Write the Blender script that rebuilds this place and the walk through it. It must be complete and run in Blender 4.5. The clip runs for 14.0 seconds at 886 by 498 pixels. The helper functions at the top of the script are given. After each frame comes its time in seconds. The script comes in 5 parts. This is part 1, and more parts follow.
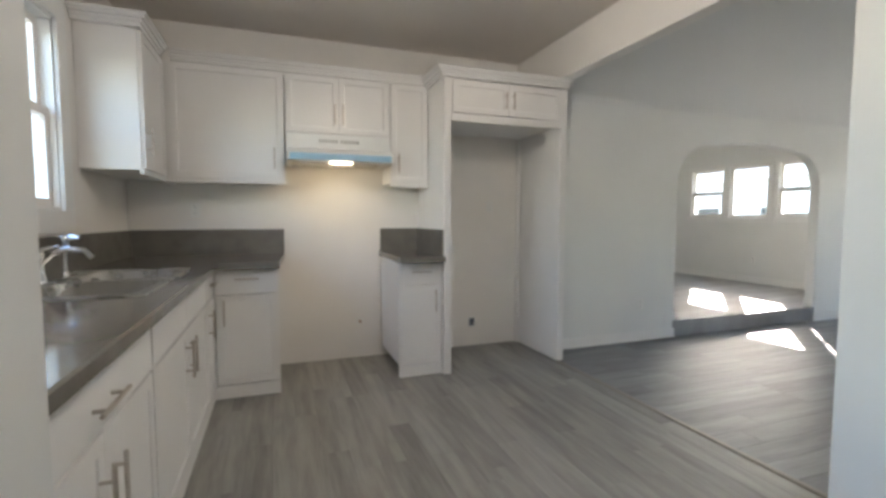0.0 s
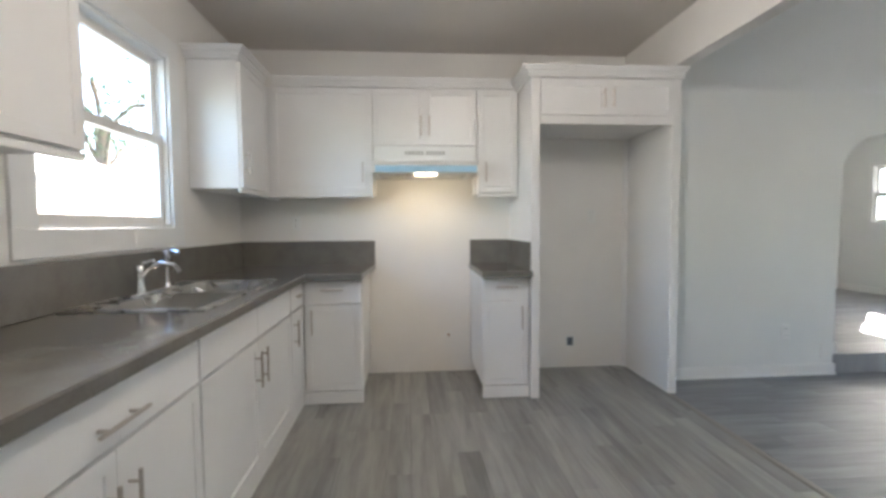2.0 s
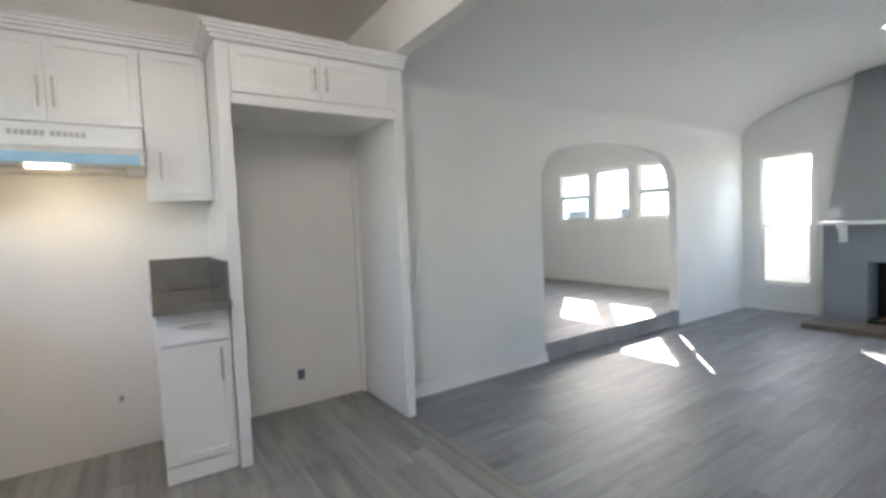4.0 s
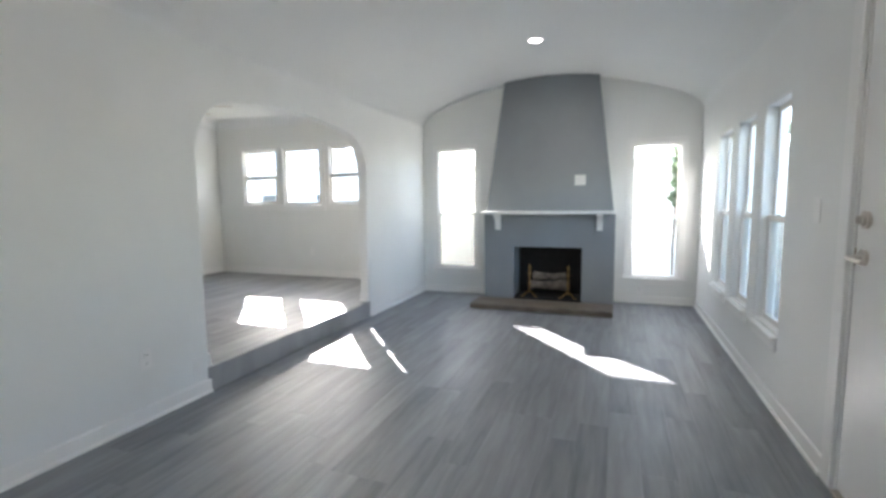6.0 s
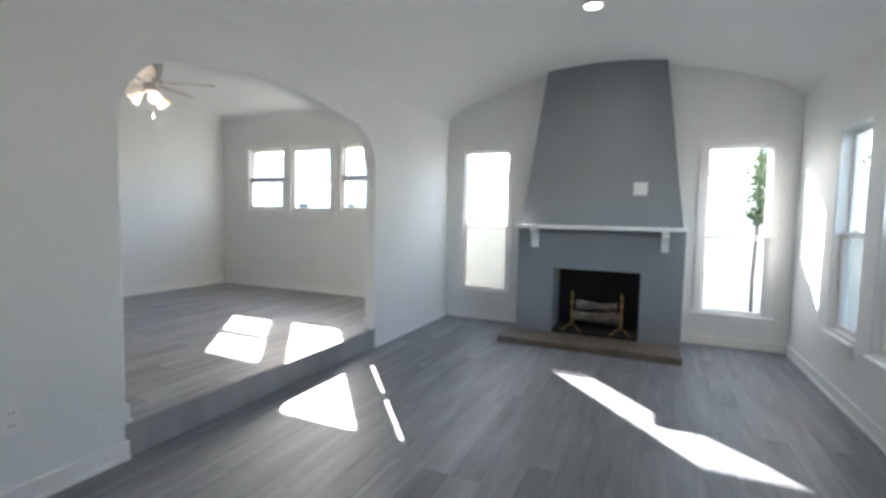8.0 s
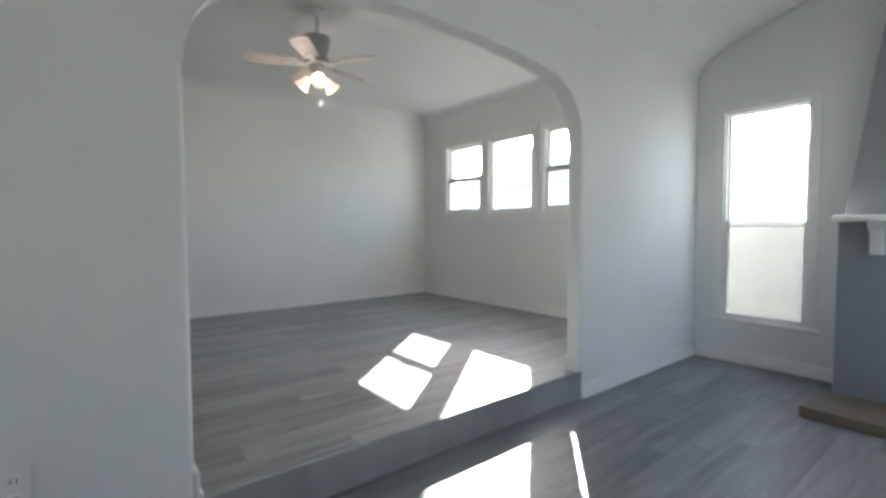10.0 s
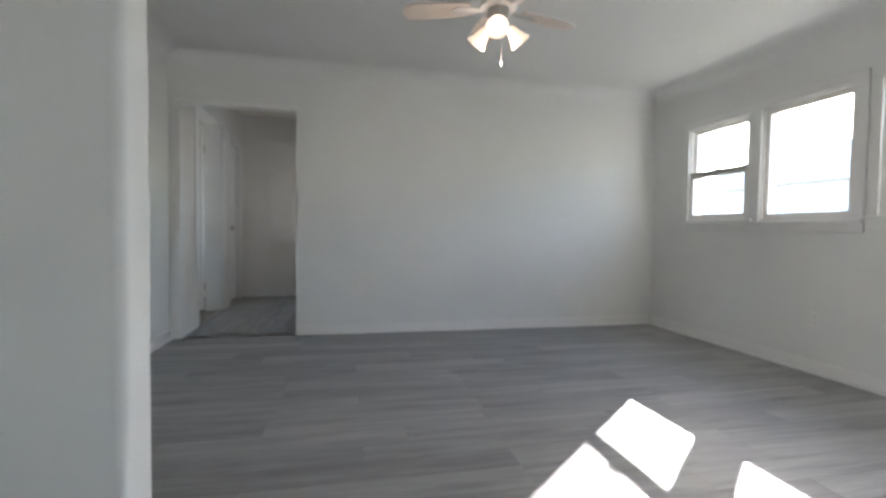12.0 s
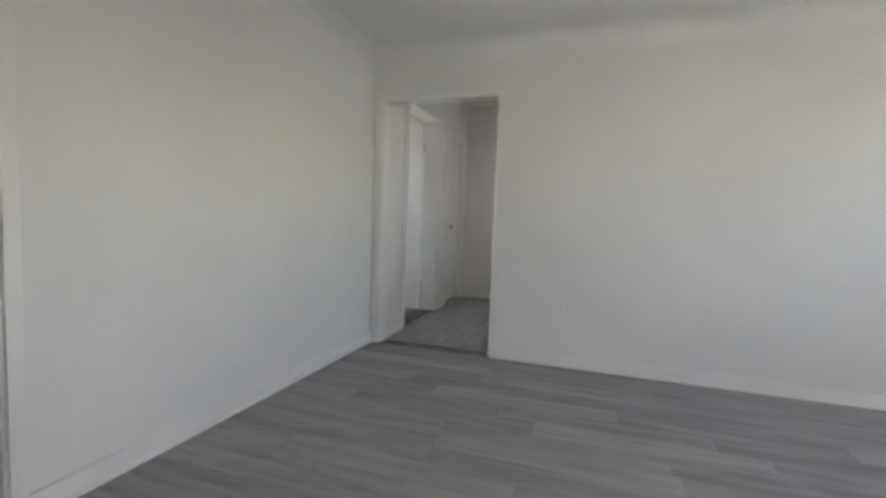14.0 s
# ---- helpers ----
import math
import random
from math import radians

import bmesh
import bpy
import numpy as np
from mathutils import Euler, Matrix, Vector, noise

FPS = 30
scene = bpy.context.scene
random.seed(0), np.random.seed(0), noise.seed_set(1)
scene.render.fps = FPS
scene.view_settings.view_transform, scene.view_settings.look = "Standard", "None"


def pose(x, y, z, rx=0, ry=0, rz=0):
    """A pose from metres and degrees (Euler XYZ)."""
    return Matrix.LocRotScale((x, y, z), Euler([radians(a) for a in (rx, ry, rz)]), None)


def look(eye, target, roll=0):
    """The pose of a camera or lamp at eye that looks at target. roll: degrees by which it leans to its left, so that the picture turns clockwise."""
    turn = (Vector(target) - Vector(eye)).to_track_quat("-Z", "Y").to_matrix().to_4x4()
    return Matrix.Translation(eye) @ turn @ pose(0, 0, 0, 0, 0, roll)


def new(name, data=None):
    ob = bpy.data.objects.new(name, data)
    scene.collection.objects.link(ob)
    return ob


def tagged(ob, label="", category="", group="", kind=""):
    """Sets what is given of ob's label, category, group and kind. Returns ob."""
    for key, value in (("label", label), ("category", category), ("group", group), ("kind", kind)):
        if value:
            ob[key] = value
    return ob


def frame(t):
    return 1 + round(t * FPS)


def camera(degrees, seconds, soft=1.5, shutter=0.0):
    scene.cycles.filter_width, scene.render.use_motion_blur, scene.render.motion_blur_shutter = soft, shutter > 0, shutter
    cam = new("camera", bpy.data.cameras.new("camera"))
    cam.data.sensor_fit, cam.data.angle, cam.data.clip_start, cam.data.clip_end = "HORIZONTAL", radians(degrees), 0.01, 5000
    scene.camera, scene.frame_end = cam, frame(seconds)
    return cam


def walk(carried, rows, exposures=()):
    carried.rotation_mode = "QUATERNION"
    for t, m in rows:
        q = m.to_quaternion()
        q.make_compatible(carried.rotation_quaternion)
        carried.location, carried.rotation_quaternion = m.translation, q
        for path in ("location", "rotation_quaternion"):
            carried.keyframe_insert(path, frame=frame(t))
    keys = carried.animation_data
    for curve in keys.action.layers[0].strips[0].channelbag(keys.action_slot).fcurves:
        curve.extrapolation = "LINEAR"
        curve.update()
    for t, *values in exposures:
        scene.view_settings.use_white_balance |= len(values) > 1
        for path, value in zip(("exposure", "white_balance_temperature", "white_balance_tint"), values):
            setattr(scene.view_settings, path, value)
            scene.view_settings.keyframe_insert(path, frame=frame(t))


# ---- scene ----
cam = camera(87.9, 14.0, 3.2)
EXPOSURES = [(0.0, 3.50, 6800, 14), (0.5, 3.64, 6680, 14), (1.5, 3.77, 6500, 14), (4.0, 3.81, 6320, 14), (6.5, 3.70, 6270, 14), (9.5, 3.25, 6200, 13), (12.0, 3.23, 6310, 15), (13.0, 3.31, 6430, 16), (14.0, 3.53, 6620, 17)]
PATH = [
    (0, (-0.138, -0.136, 1.197), (0.540, 1.746, 1.064), -0.0),
    (0.5, (-0.093, -0.148, 1.223), (0.347, 1.8, 1.115), 0.0),
    (1, (-0.026, -0.146, 1.225), (0.229, 1.832, 1.14), 0.0),
    (1.5, (0.072, -0.129, 1.251), (0.221, 1.863, 1.156), -0.2),
    (2, (0.188, -0.029, 1.237), (0.337, 1.962, 1.132), -0.5),
    (2.5, (0.335, 0.024, 1.218), (0.600, 1.998, 1.098), -0.6),
    (3, (0.426, 0.14, 1.253), (0.929, 2.071, 1.108), -1.1),
    (3.5, (0.553, 0.416, 1.273), (1.328, 2.254, 1.139), -1.5),
    (4, (0.669, 0.508, 1.249), (1.763, 2.179, 1.145), -2.4),
    (6.5, (1.632, 0.989, 1.23), (3.524, 1.604, 1.024), -0.1),
    (7, (1.854, 1.026, 1.229), (3.743, 1.654, 1.043), 0.1),
    (9.5, (3.074, 1.607, 1.05), (4.519, 2.985, 0.939), 0.9),
    (10, (3.342, 1.748, 1.06), (4.588, 3.309, 0.962), -0.2),
    (10.5, (3.512, 1.926, 1.07), (4.568, 3.622, 0.991), -0.1),
    (11, (3.662, 2.161, 1.087), (4.53, 3.961, 1.01), 0.4),
    (11.5, (3.809, 2.418, 1.081), (4.464, 4.306, 1.01), 0.6),
    (12, (3.941, 2.624, 1.091), (4.366, 4.577, 1.015), 0.8),
    (12.5, (4.061, 2.865, 1.072), (4.261, 4.855, 1.018), 1.0),
    (13, (4.1, 3.076, 1.121), (4.133, 5.075, 1.064), 1.3),
    (13.5, (4.258, 3.105, 1.175), (4.016, 5.09, 1.11), 2.2),
    (14, (4.284, 3.421, 1.223), (3.651, 5.313, 1.081), 2.0),
]
walk(cam, [(t, look(eye, target, roll)) for t, eye, target, roll in PATH], EXPOSURES)

# ---- world and sun ----
SUN_WAY = Vector((1.62, 1.375, 1.165)).normalized()          # from the floor towards the sun
world = bpy.data.worlds.new("world")
scene.world = world
world.use_nodes = True
wn = world.node_tree.nodes
sky = wn.new("ShaderNodeTexSky")
sky.sky_type = "NISHITA"
sky.sun_disc = False
sky.sun_elevation = math.asin(SUN_WAY.z)
sky.sun_rotation = math.atan2(SUN_WAY.x, SUN_WAY.y)
world.node_tree.links.new(sky.outputs[0], wn["Background"].inputs[0])
wn["Background"].inputs[1].default_value = 0.15
sun = new("sun", bpy.data.lights.new("sun", "SUN"))
sun.data.energy = 3.4
sun.data.angle = radians(0.5)
sun.data.color = (1.0, 0.95, 0.88)
sun.matrix_world = look(SUN_WAY * 30, (0, 0, 0))

# ---- plan ----
KX, KY, KC = -1.16, 3.80, 2.64          # kitchen: west wall, back wall, ceiling
YS, YA, YB = 0.025, 3.40, 3.505          # living room: south wall, arch wall front and back
XE = 7.31                               # living room: fireplace wall
RX0, RX1, RY, RC = 2.54, 7.10, 6.80, 2.52   # second room: west wall, window wall, back wall, ceiling
STEP = 0.165
AX0, AX1 = 3.620, 5.735                 # arch opening


# ---- materials ----
def material(name):
    m = bpy.data.materials.new(name)
    m.use_nodes = True
    return m, m.node_tree.nodes, m.node_tree.links, m.node_tree.nodes["Principled BSDF"]


def plain(name, color, rough=0.5, metal=0.0, vary=0.06, scale=6.0, bump=0.05, grain=120.0, coat=0.0):
    """Two scales of variation: broad mottling of the colour, fine relief."""
    m, n, l, b = material(name)
    tc = n.new("ShaderNodeTexCoord")
    big = n.new("ShaderNodeTexNoise")
    big.inputs["Scale"].default_value = scale
    big.inputs["Detail"].default_value = 4
    l.new(tc.outputs["Object"], big.inputs["Vector"])
    ramp = n.new("ShaderNodeMapRange")
    ramp.inputs["From Min"].default_value, ramp.inputs["From Max"].default_value = 0.3, 0.7
    ramp.inputs["To Min"].default_value, ramp.inputs["To Max"].default_value = 1 - vary, 1 + vary * 0.4
    l.new(big.outputs["Fac"], ramp.inputs["Value"])
    mix = n.new("ShaderNodeMix")
    mix.data_type, mix.blend_type = "RGBA", "MULTIPLY"
    mix.inputs["Factor"].default_value = 1
    mix.inputs["A"].default_value = (*color, 1)
    l.new(ramp.outputs["Result"], mix.inputs["B"])
    l.new(mix.outputs["Result"], b.inputs["Base Color"])
    fine = n.new("ShaderNodeTexNoise")
    fine.inputs["Scale"].default_value = grain
    fine.inputs["Detail"].default_value = 3
    l.new(tc.outputs["Object"], fine.inputs["Vector"])
    bp = n.new("ShaderNodeBump")
    bp.inputs["Strength"].default_value = bump
    bp.inputs["Distance"].default_value = 0.004
    l.new(fine.outputs["Fac"], bp.inputs["Height"])
    l.new(bp.outputs["Normal"], b.inputs["Normal"])
    rr = n.new("ShaderNodeMapRange")
    rr.inputs["To Min"].default_value, rr.inputs["To Max"].default_value = max(0.03, rough - 0.08), min(1, rough + 0.08)
    l.new(big.outputs["Fac"], rr.inputs["Value"])
    l.new(rr.outputs["Result"], b.inputs["Roughness"])
    b.inputs["Metallic"].default_value = metal
    b.inputs["Coat Weight"].default_value = coat
    return m


def glowing(name, color, strength):
    m, n, l, b = material(name)
    b.inputs["Base Color"].default_value = (*color, 1)
    b.inputs["Emission Color"].default_value = (*color, 1)
    b.inputs["Emission Strength"].default_value = strength
    return m


def wood_floor(name, dark, light, rough=0.42):
    """Grey-brown vinyl plank: long grain along the plank, each plank its own tone."""
    m, n, l, b = material(name)
    tc, info = n.new("ShaderNodeTexCoord"), n.new("ShaderNodeObjectInfo")
    off = n.new("ShaderNodeVectorMath")
    off.operation = "MULTIPLY_ADD"
    comb = n.new("ShaderNodeCombineXYZ")
    for k in range(3):
        l.new(info.outputs["Random"], comb.inputs[k])
    off.inputs[1].default_value = (37.0, 91.0, 13.0)
    l.new(comb.outputs[0], off.inputs[0])
    l.new(tc.outputs["Object"], off.inputs[2])

    def layer(sx, sy, detail, dist=0.0):
        mp = n.new("ShaderNodeMapping")
        mp.inputs["Scale"].default_value = (sx, sy, 1)
        l.new(off.outputs[0], mp.inputs["Vector"])
        t = n.new("ShaderNodeTexNoise")
        t.inputs["Scale"].default_value = 1
        t.inputs["Detail"].default_value = detail
        t.inputs["Distortion"].default_value = dist
        l.new(mp.outputs[0], t.inputs["Vector"])
        return t
    streak, grain, patch = layer(1.7, 19, 4, 0.5), layer(8, 130, 3), layer(2.6, 8, 3)
    add = n.new("ShaderNodeMath")
    add.operation = "MULTIPLY_ADD"
    add.inputs[1].default_value = 0.35
    l.new(grain.outputs["Fac"], add.inputs[0])
    l.new(streak.outputs["Fac"], add.inputs[2])
    add2 = n.new("ShaderNodeMath")
    add2.operation = "MULTIPLY_ADD"
    add2.inputs[1].default_value = 0.5
    l.new(patch.outputs["Fac"], add2.inputs[0])
    l.new(add.outputs[0], add2.inputs[2])
    tone = n.new("ShaderNodeMath")
    tone.operation = "MULTIPLY_ADD"
    tone.inputs[1].default_value = 0.32
    l.new(info.outputs["Random"], tone.inputs[0])
    l.new(add2.outputs[0], tone.inputs[2])
    ramp = n.new("ShaderNodeMapRange")
    ramp.inputs["From Min"].default_value, ramp.inputs["From Max"].default_value = 0.74, 1.42
    l.new(tone.outputs[0], ramp.inputs["Value"])
    mix = n.new("ShaderNodeMix")
    mix.data_type = "RGBA"
    mix.inputs["A"].default_value, mix.inputs["B"].default_value = (*dark, 1), (*light, 1)
    l.new(ramp.outputs["Result"], mix.inputs["Factor"])
    l.new(mix.outputs["Result"], b.inputs["Base Color"])
    bp = n.new("ShaderNodeBump")
    bp.inputs["Strength"].default_value, bp.inputs["Distance"].default_value = 0.12, 0.002
    l.new(add.outputs[0], bp.inputs["Height"])
    l.new(bp.outputs["Normal"], b.inputs["Normal"])
    rr = n.new("ShaderNodeMapRange")
    rr.inputs["To Min"].default_value, rr.inputs["To Max"].default_value = rough - 0.07, rough + 0.1
    l.new(patch.outputs["Fac"], rr.inputs["Value"])
    l.new(rr.outputs["Result"], b.inputs["Roughness"])
    return m


def glass(name, tint=(0.97, 0.99, 0.98)):
    """Thin window glass: mostly clear, with a mirror-like share."""
    m, n, l, b = material(name)
    out = n["Material Output"]
    clear, gloss, mx, fr, pw = (n.new("ShaderNode" + k) for k in ("BsdfTransparent", "BsdfGlossy", "MixShader", "LayerWeight", "Math"))
    clear.inputs[0].default_value = (*tint, 1)
    gloss.inputs["Roughness"].default_value = 0.02
    pw.operation = "MULTIPLY_ADD"
    pw.inputs[1].default_value, pw.inputs[2].default_value = 0.10, 0.02
    l.new(fr.outputs["Facing"], pw.inputs[0])
    l.new(pw.outputs[0], mx.inputs[0])
    l.new(clear.outputs[0], mx.inputs[1])
    l.new(gloss.outputs[0], mx.inputs[2])
    l.new(mx.outputs[0], out.inputs["Surface"])
    return m


def stone(name, base, other, scale, rough, speck=0.0):
    m, n, l, b = material(name)
    tc = n.new("ShaderNodeTexCoord")
    a = n.new("ShaderNodeTexNoise")
    a.inputs["Scale"].default_value, a.inputs["Detail"].default_value = scale, 6
    l.new(tc.outputs["Object"], a.inputs["Vector"])
    v = n.new("ShaderNodeTexVoronoi")
    v.inputs["Scale"].default_value = scale * 14
    l.new(tc.outputs["Object"], v.inputs["Vector"])
    sm = n.new("ShaderNodeMath")
    sm.operation = "MULTIPLY_ADD"
    sm.inputs[1].default_value = speck
    l.new(v.outputs["Distance"], sm.inputs[0])
    l.new(a.outputs["Fac"], sm.inputs[2])
    mr = n.new("ShaderNodeMapRange")
    mr.inputs["From Min"].default_value, mr.inputs["From Max"].default_value = 0.3, 0.75
    l.new(sm.outputs[0], mr.inputs["Value"])
    mix = n.new("ShaderNodeMix")
    mix.data_type = "RGBA"
    mix.inputs["A"].default_value, mix.inputs["B"].default_value = (*base, 1), (*other, 1)
    l.new(mr.outputs["Result"], mix.inputs["Factor"])
    l.new(mix.outputs["Result"], b.inputs["Base Color"])
    b.inputs["Roughness"].default_value = rough
    bp = n.new("ShaderNodeBump")
    bp.inputs["Strength"].default_value, bp.inputs["Distance"].default_value = 0.1, 0.003
    l.new(sm.outputs[0], bp.inputs["Height"])
    l.new(bp.outputs["Normal"], b.inputs["Normal"])
    return m


WALL = plain("wall_paint", (0.80, 0.81, 0.79), 0.6, vary=0.04, scale=1.5, bump=0.12, grain=160)
KWALL = plain("kitchen_wall_paint", (0.84, 0.82, 0.785), 0.55, vary=0.05, scale=1.8, bump=0.12, grain=160)
CEIL = plain("ceiling_paint", (0.80, 0.81, 0.80), 0.75, vary=0.03, scale=1.0, bump=0.15, grain=120)
KCEIL = plain("kitchen_ceiling_paint", (0.76, 0.71, 0.66), 0.7, vary=0.05, scale=1.2, bump=0.15, grain=120)
TRIM = plain("trim_paint", (0.84, 0.84, 0.82), 0.35, vary=0.03, scale=4, bump=0.04)
CAB = plain("cabinet_paint", (0.84, 0.83, 0.815), 0.32, vary=0.03, scale=3, bump=0.03, grain=90)
COUNTER = stone("grey_quartz", (0.145, 0.136, 0.120), (0.195, 0.183, 0.163), 9, 0.085, 0.25)
STEEL = plain("brushed_steel", (0.62, 0.60, 0.57), 0.28, 1.0, vary=0.1, scale=8, bump=0.05, grain=250)
CHROME = plain("chrome", (0.82, 0.83, 0.85), 0.08, 1.0, vary=0.02, bump=0.0)
NICKEL = plain("brushed_nickel", (0.60, 0.55, 0.50), 0.35, 1.0, vary=0.08, bump=0.05)
BREAST = plain("grey_fireplace_paint", (0.26, 0.28, 0.295), 0.5, vary=0.08, scale=2.5, bump=0.25, grain=70)
SOOT = plain("sooty_firebrick", (0.018, 0.017, 0.016), 0.9, vary=0.4, scale=9, bump=0.4, grain=40)
HEARTH = stone("brown_hearth_stone", (0.09, 0.070, 0.052), (0.17, 0.14, 0.11), 7, 0.55, 0.3)
BRASS = plain("aged_brass", (0.32, 0.21, 0.09), 0.3, 1.0, vary=0.25, scale=20)
LOG = plain("charred_log", (0.20, 0.165, 0.13), 0.85, vary=0.6, scale=14, bump=0.6, grain=45)
IRON = plain("black_iron", (0.03, 0.03, 0.03), 0.6, 0.6)
PLASTIC = plain("white_plastic", (0.82, 0.82, 0.80), 0.35, vary=0.02)
DARK = plain("dark_slot", (0.03, 0.03, 0.03), 0.6)
BLUE = plain("blue_protective_film", (0.36, 0.60, 0.76), 0.3, vary=0.08)
VINYL = plain("white_vinyl_frame", (0.84, 0.81, 0.77), 0.4, vary=0.03)
GLASS = glass("window_glass")
def screen(name):
    """Fine grey mesh: half of it open."""
    m, n, l, bs = material(name)
    clear, mx = n.new("ShaderNodeBsdfTransparent"), n.new("ShaderNodeMixShader")
    bs.inputs["Base Color"].default_value = (0.30, 0.29, 0.27, 1)
    bs.inputs["Roughness"].default_value = 0.8
    mx.inputs[0].default_value = 0.48
    l.new(clear.outputs[0], mx.inputs[1])
    l.new(bs.outputs[0], mx.inputs[2])
    l.new(mx.outputs[0], n["Material Output"].inputs["Surface"])
    return m


SCREEN = screen("insect_mesh")
# Same grey plank: living room's blue skylight, kitchen's warmer light put into the colours.
LIVING_WOOD = wood_floor("living_plank_skylit", (0.140, 0.148, 0.158), (0.285, 0.295, 0.310), 0.44)
KITCHEN_WOOD = wood_floor("kitchen_plank_warmlit", (0.182, 0.183, 0.175), (0.385, 0.383, 0.365), 0.44)
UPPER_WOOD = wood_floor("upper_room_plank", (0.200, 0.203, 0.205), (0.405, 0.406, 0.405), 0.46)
SUBFLOOR = plain("dark_floor_joint", (0.10, 0.10, 0.10), 0.8)
BRIGHT_LED = glowing("lit_diffuser", (1.0, 0.97, 0.92), 0.6)
WARM_GLASS = glowing("lit_frosted_glass", (1.0, 0.78, 0.58), 0.09)
WARM_BULB = glowing("lit_bulb", (1.0, 0.86, 0.70), 0.6)
HOOD_BULB = glowing("lit_hood_lamp", (1.0, 0.88, 0.66), 0.5)
BLADE = plain("light_wood_fan_blade", (0.60, 0.54, 0.48), 0.45, vary=0.15, scale=10)
FANMETAL = plain("pewter_fan_metal", (0.46, 0.47, 0.46), 0.45, 0.3)
STUCCO = plain("white_stucco", (0.78, 0.77, 0.74), 0.9, vary=0.08, scale=2, bump=0.5, grain=60)
ROOF = plain("pale_grey_shingle", (0.68, 0.67, 0.66), 0.9, vary=0.3, scale=5, bump=0.5, grain=30)
CONCRETE = plain("patio_concrete", (0.30, 0.28, 0.25), 0.85, vary=0.15, scale=1.5, bump=0.3)
SOIL = plain("dry_ground", (0.22, 0.20, 0.15), 0.95, vary=0.3, scale=0.8, bump=0.5)
BARK = plain("tree_bark", (0.12, 0.09, 0.07), 0.9, vary=0.4, scale=9, bump=0.6, grain=40)
LEAF = plain("green_leaf", (0.05, 0.085, 0.03), 0.6, vary=0.4, scale=3)
FENCE = plain("pale_fence_boards", (0.62, 0.60, 0.56), 0.8, vary=0.15, scale=4)


# ---- mesh helpers ----
ORIGIN = {}


def box(bm, x0, x1, y0, y1, z0, z1, bevel=0.0):
    r = bmesh.ops.create_cube(bm, size=1, matrix=Matrix.Translation(((x0 + x1) / 2, (y0 + y1) / 2, (z0 + z1) / 2)) @ Matrix.Diagonal((x1 - x0, y1 - y0, z1 - z0, 1)))
    if bevel:
        es = list({e for v in r["verts"] for e in v.link_edges})
        bmesh.ops.bevel(bm, geom=es, offset=bevel, segments=2, affect="EDGES", profile=0.6)
    return bm


def rod(bm, a, b, r0, r1=None, n=12):
    a, b = Vector(a), Vector(b)
    d = b - a
    m = Matrix.Translation((a + b) / 2) @ d.to_track_quat("Z", "Y").to_matrix().to_4x4()
    bmesh.ops.create_cone(bm, cap_ends=True, segments=n, radius1=r0, radius2=r0 if r1 is None else r1, depth=d.length, matrix=m)
    return bm


def lathe(bm, profile, at, n=24):
    """profile: (radius, height) pairs turned about a vertical axis at at."""
    rings = []
    for r, h in profile:
        rings.append([bm.verts.new((at[0] + r * math.cos(2 * math.pi * k / n), at[1] + r * math.sin(2 * math.pi * k / n), at[2] + h)) for k in range(n)])
    for a, b in zip(rings, rings[1:]):
        for k in range(n):
            bm.faces.new((a[k], a[(k + 1) % n], b[(k + 1) % n], b[k]))
    for ring, flip in ((rings[0], True), (rings[-1], False)):
        try:
            bm.faces.new(list(reversed(ring)) if flip else ring)
        except ValueError:
            pass
    return bm


def tube(bm, points, r, n=10):
    """A round bar along a line of points."""
    rings = []
    pts = [Vector(p) for p in points]
    for i, p in enumerate(pts):
        d = (pts[min(i + 1, len(pts) - 1)] - pts[max(i - 1, 0)]).normalized()
        side = d.cross(Vector((0, 0, 1)))
        if side.length < 0.05:
            side = d.cross(Vector((0, 1, 0)))
        side.normalize()
        up = side.cross(d)
        rings.append([bm.verts.new(p + r * (math.cos(2 * math.pi * k / n) * side + math.sin(2 * math.pi * k / n) * up)) for k in range(n)])
    for a, b in zip(rings, rings[1:]):
        for k in range(n):
            bm.faces.new((a[k], a[(k + 1) % n], b[(k + 1) % n], b[k]))
    bm.faces.new(list(reversed(rings[0])))
    bm.faces.new(rings[-1])
    return bm


def extrude_profile(bm, outline, axis, a, b):
    """A prism: outline in the two axes other than axis, run from a to b along it."""
    def at(u, v, w):
        return {"x": (w, u, v), "y": (u, w, v), "z": (u, v, w)}[axis]
    lo = [bm.verts.new(at(u, v, a)) for u, v in outline]
    hi = [bm.verts.new(at(u, v, b)) for u, v in outline]
    k = len(outline)
    for i in range(k):
        bm.faces.new((lo[i], lo[(i + 1) % k], hi[(i + 1) % k], hi[i]))
    bm.faces.new(list(reversed(lo)))
    bm.faces.new(hi)
    return bm


def mesh_from(name, bm, mat, origin=(0, 0, 0), smooth=False):
    bmesh.ops.recalc_face_normals(bm, faces=bm.faces)
    if any(origin):
        bmesh.ops.translate(bm, verts=bm.verts, vec=-Vector(origin))
    me = bpy.data.meshes.new(name)
    bm.to_mesh(me)
    bm.free()
    me.materials.append(mat)
    if smooth:
        me.shade_smooth()
        me.set_sharp_from_angle(angle=radians(35))
    return me


def thing(name, base, label, category, group=""):
    """An Empty at a thing's base, to hold its parts."""
    ob = new(name)
    ob.empty_display_size = 0.1
    ob.location = base
    ORIGIN[ob] = Vector(base)
    return tagged(ob, label, category, group)


def part(name, bm, mat, parent, label="", smooth=False):
    """Links a bmesh (in world places) as one mesh under a thing or a part."""
    org = ORIGIN[parent]
    ob = new(name, mesh_from(name, bm, mat, org, smooth))
    ob.parent = parent
    ORIGIN[ob] = org
    return tagged(ob, label)


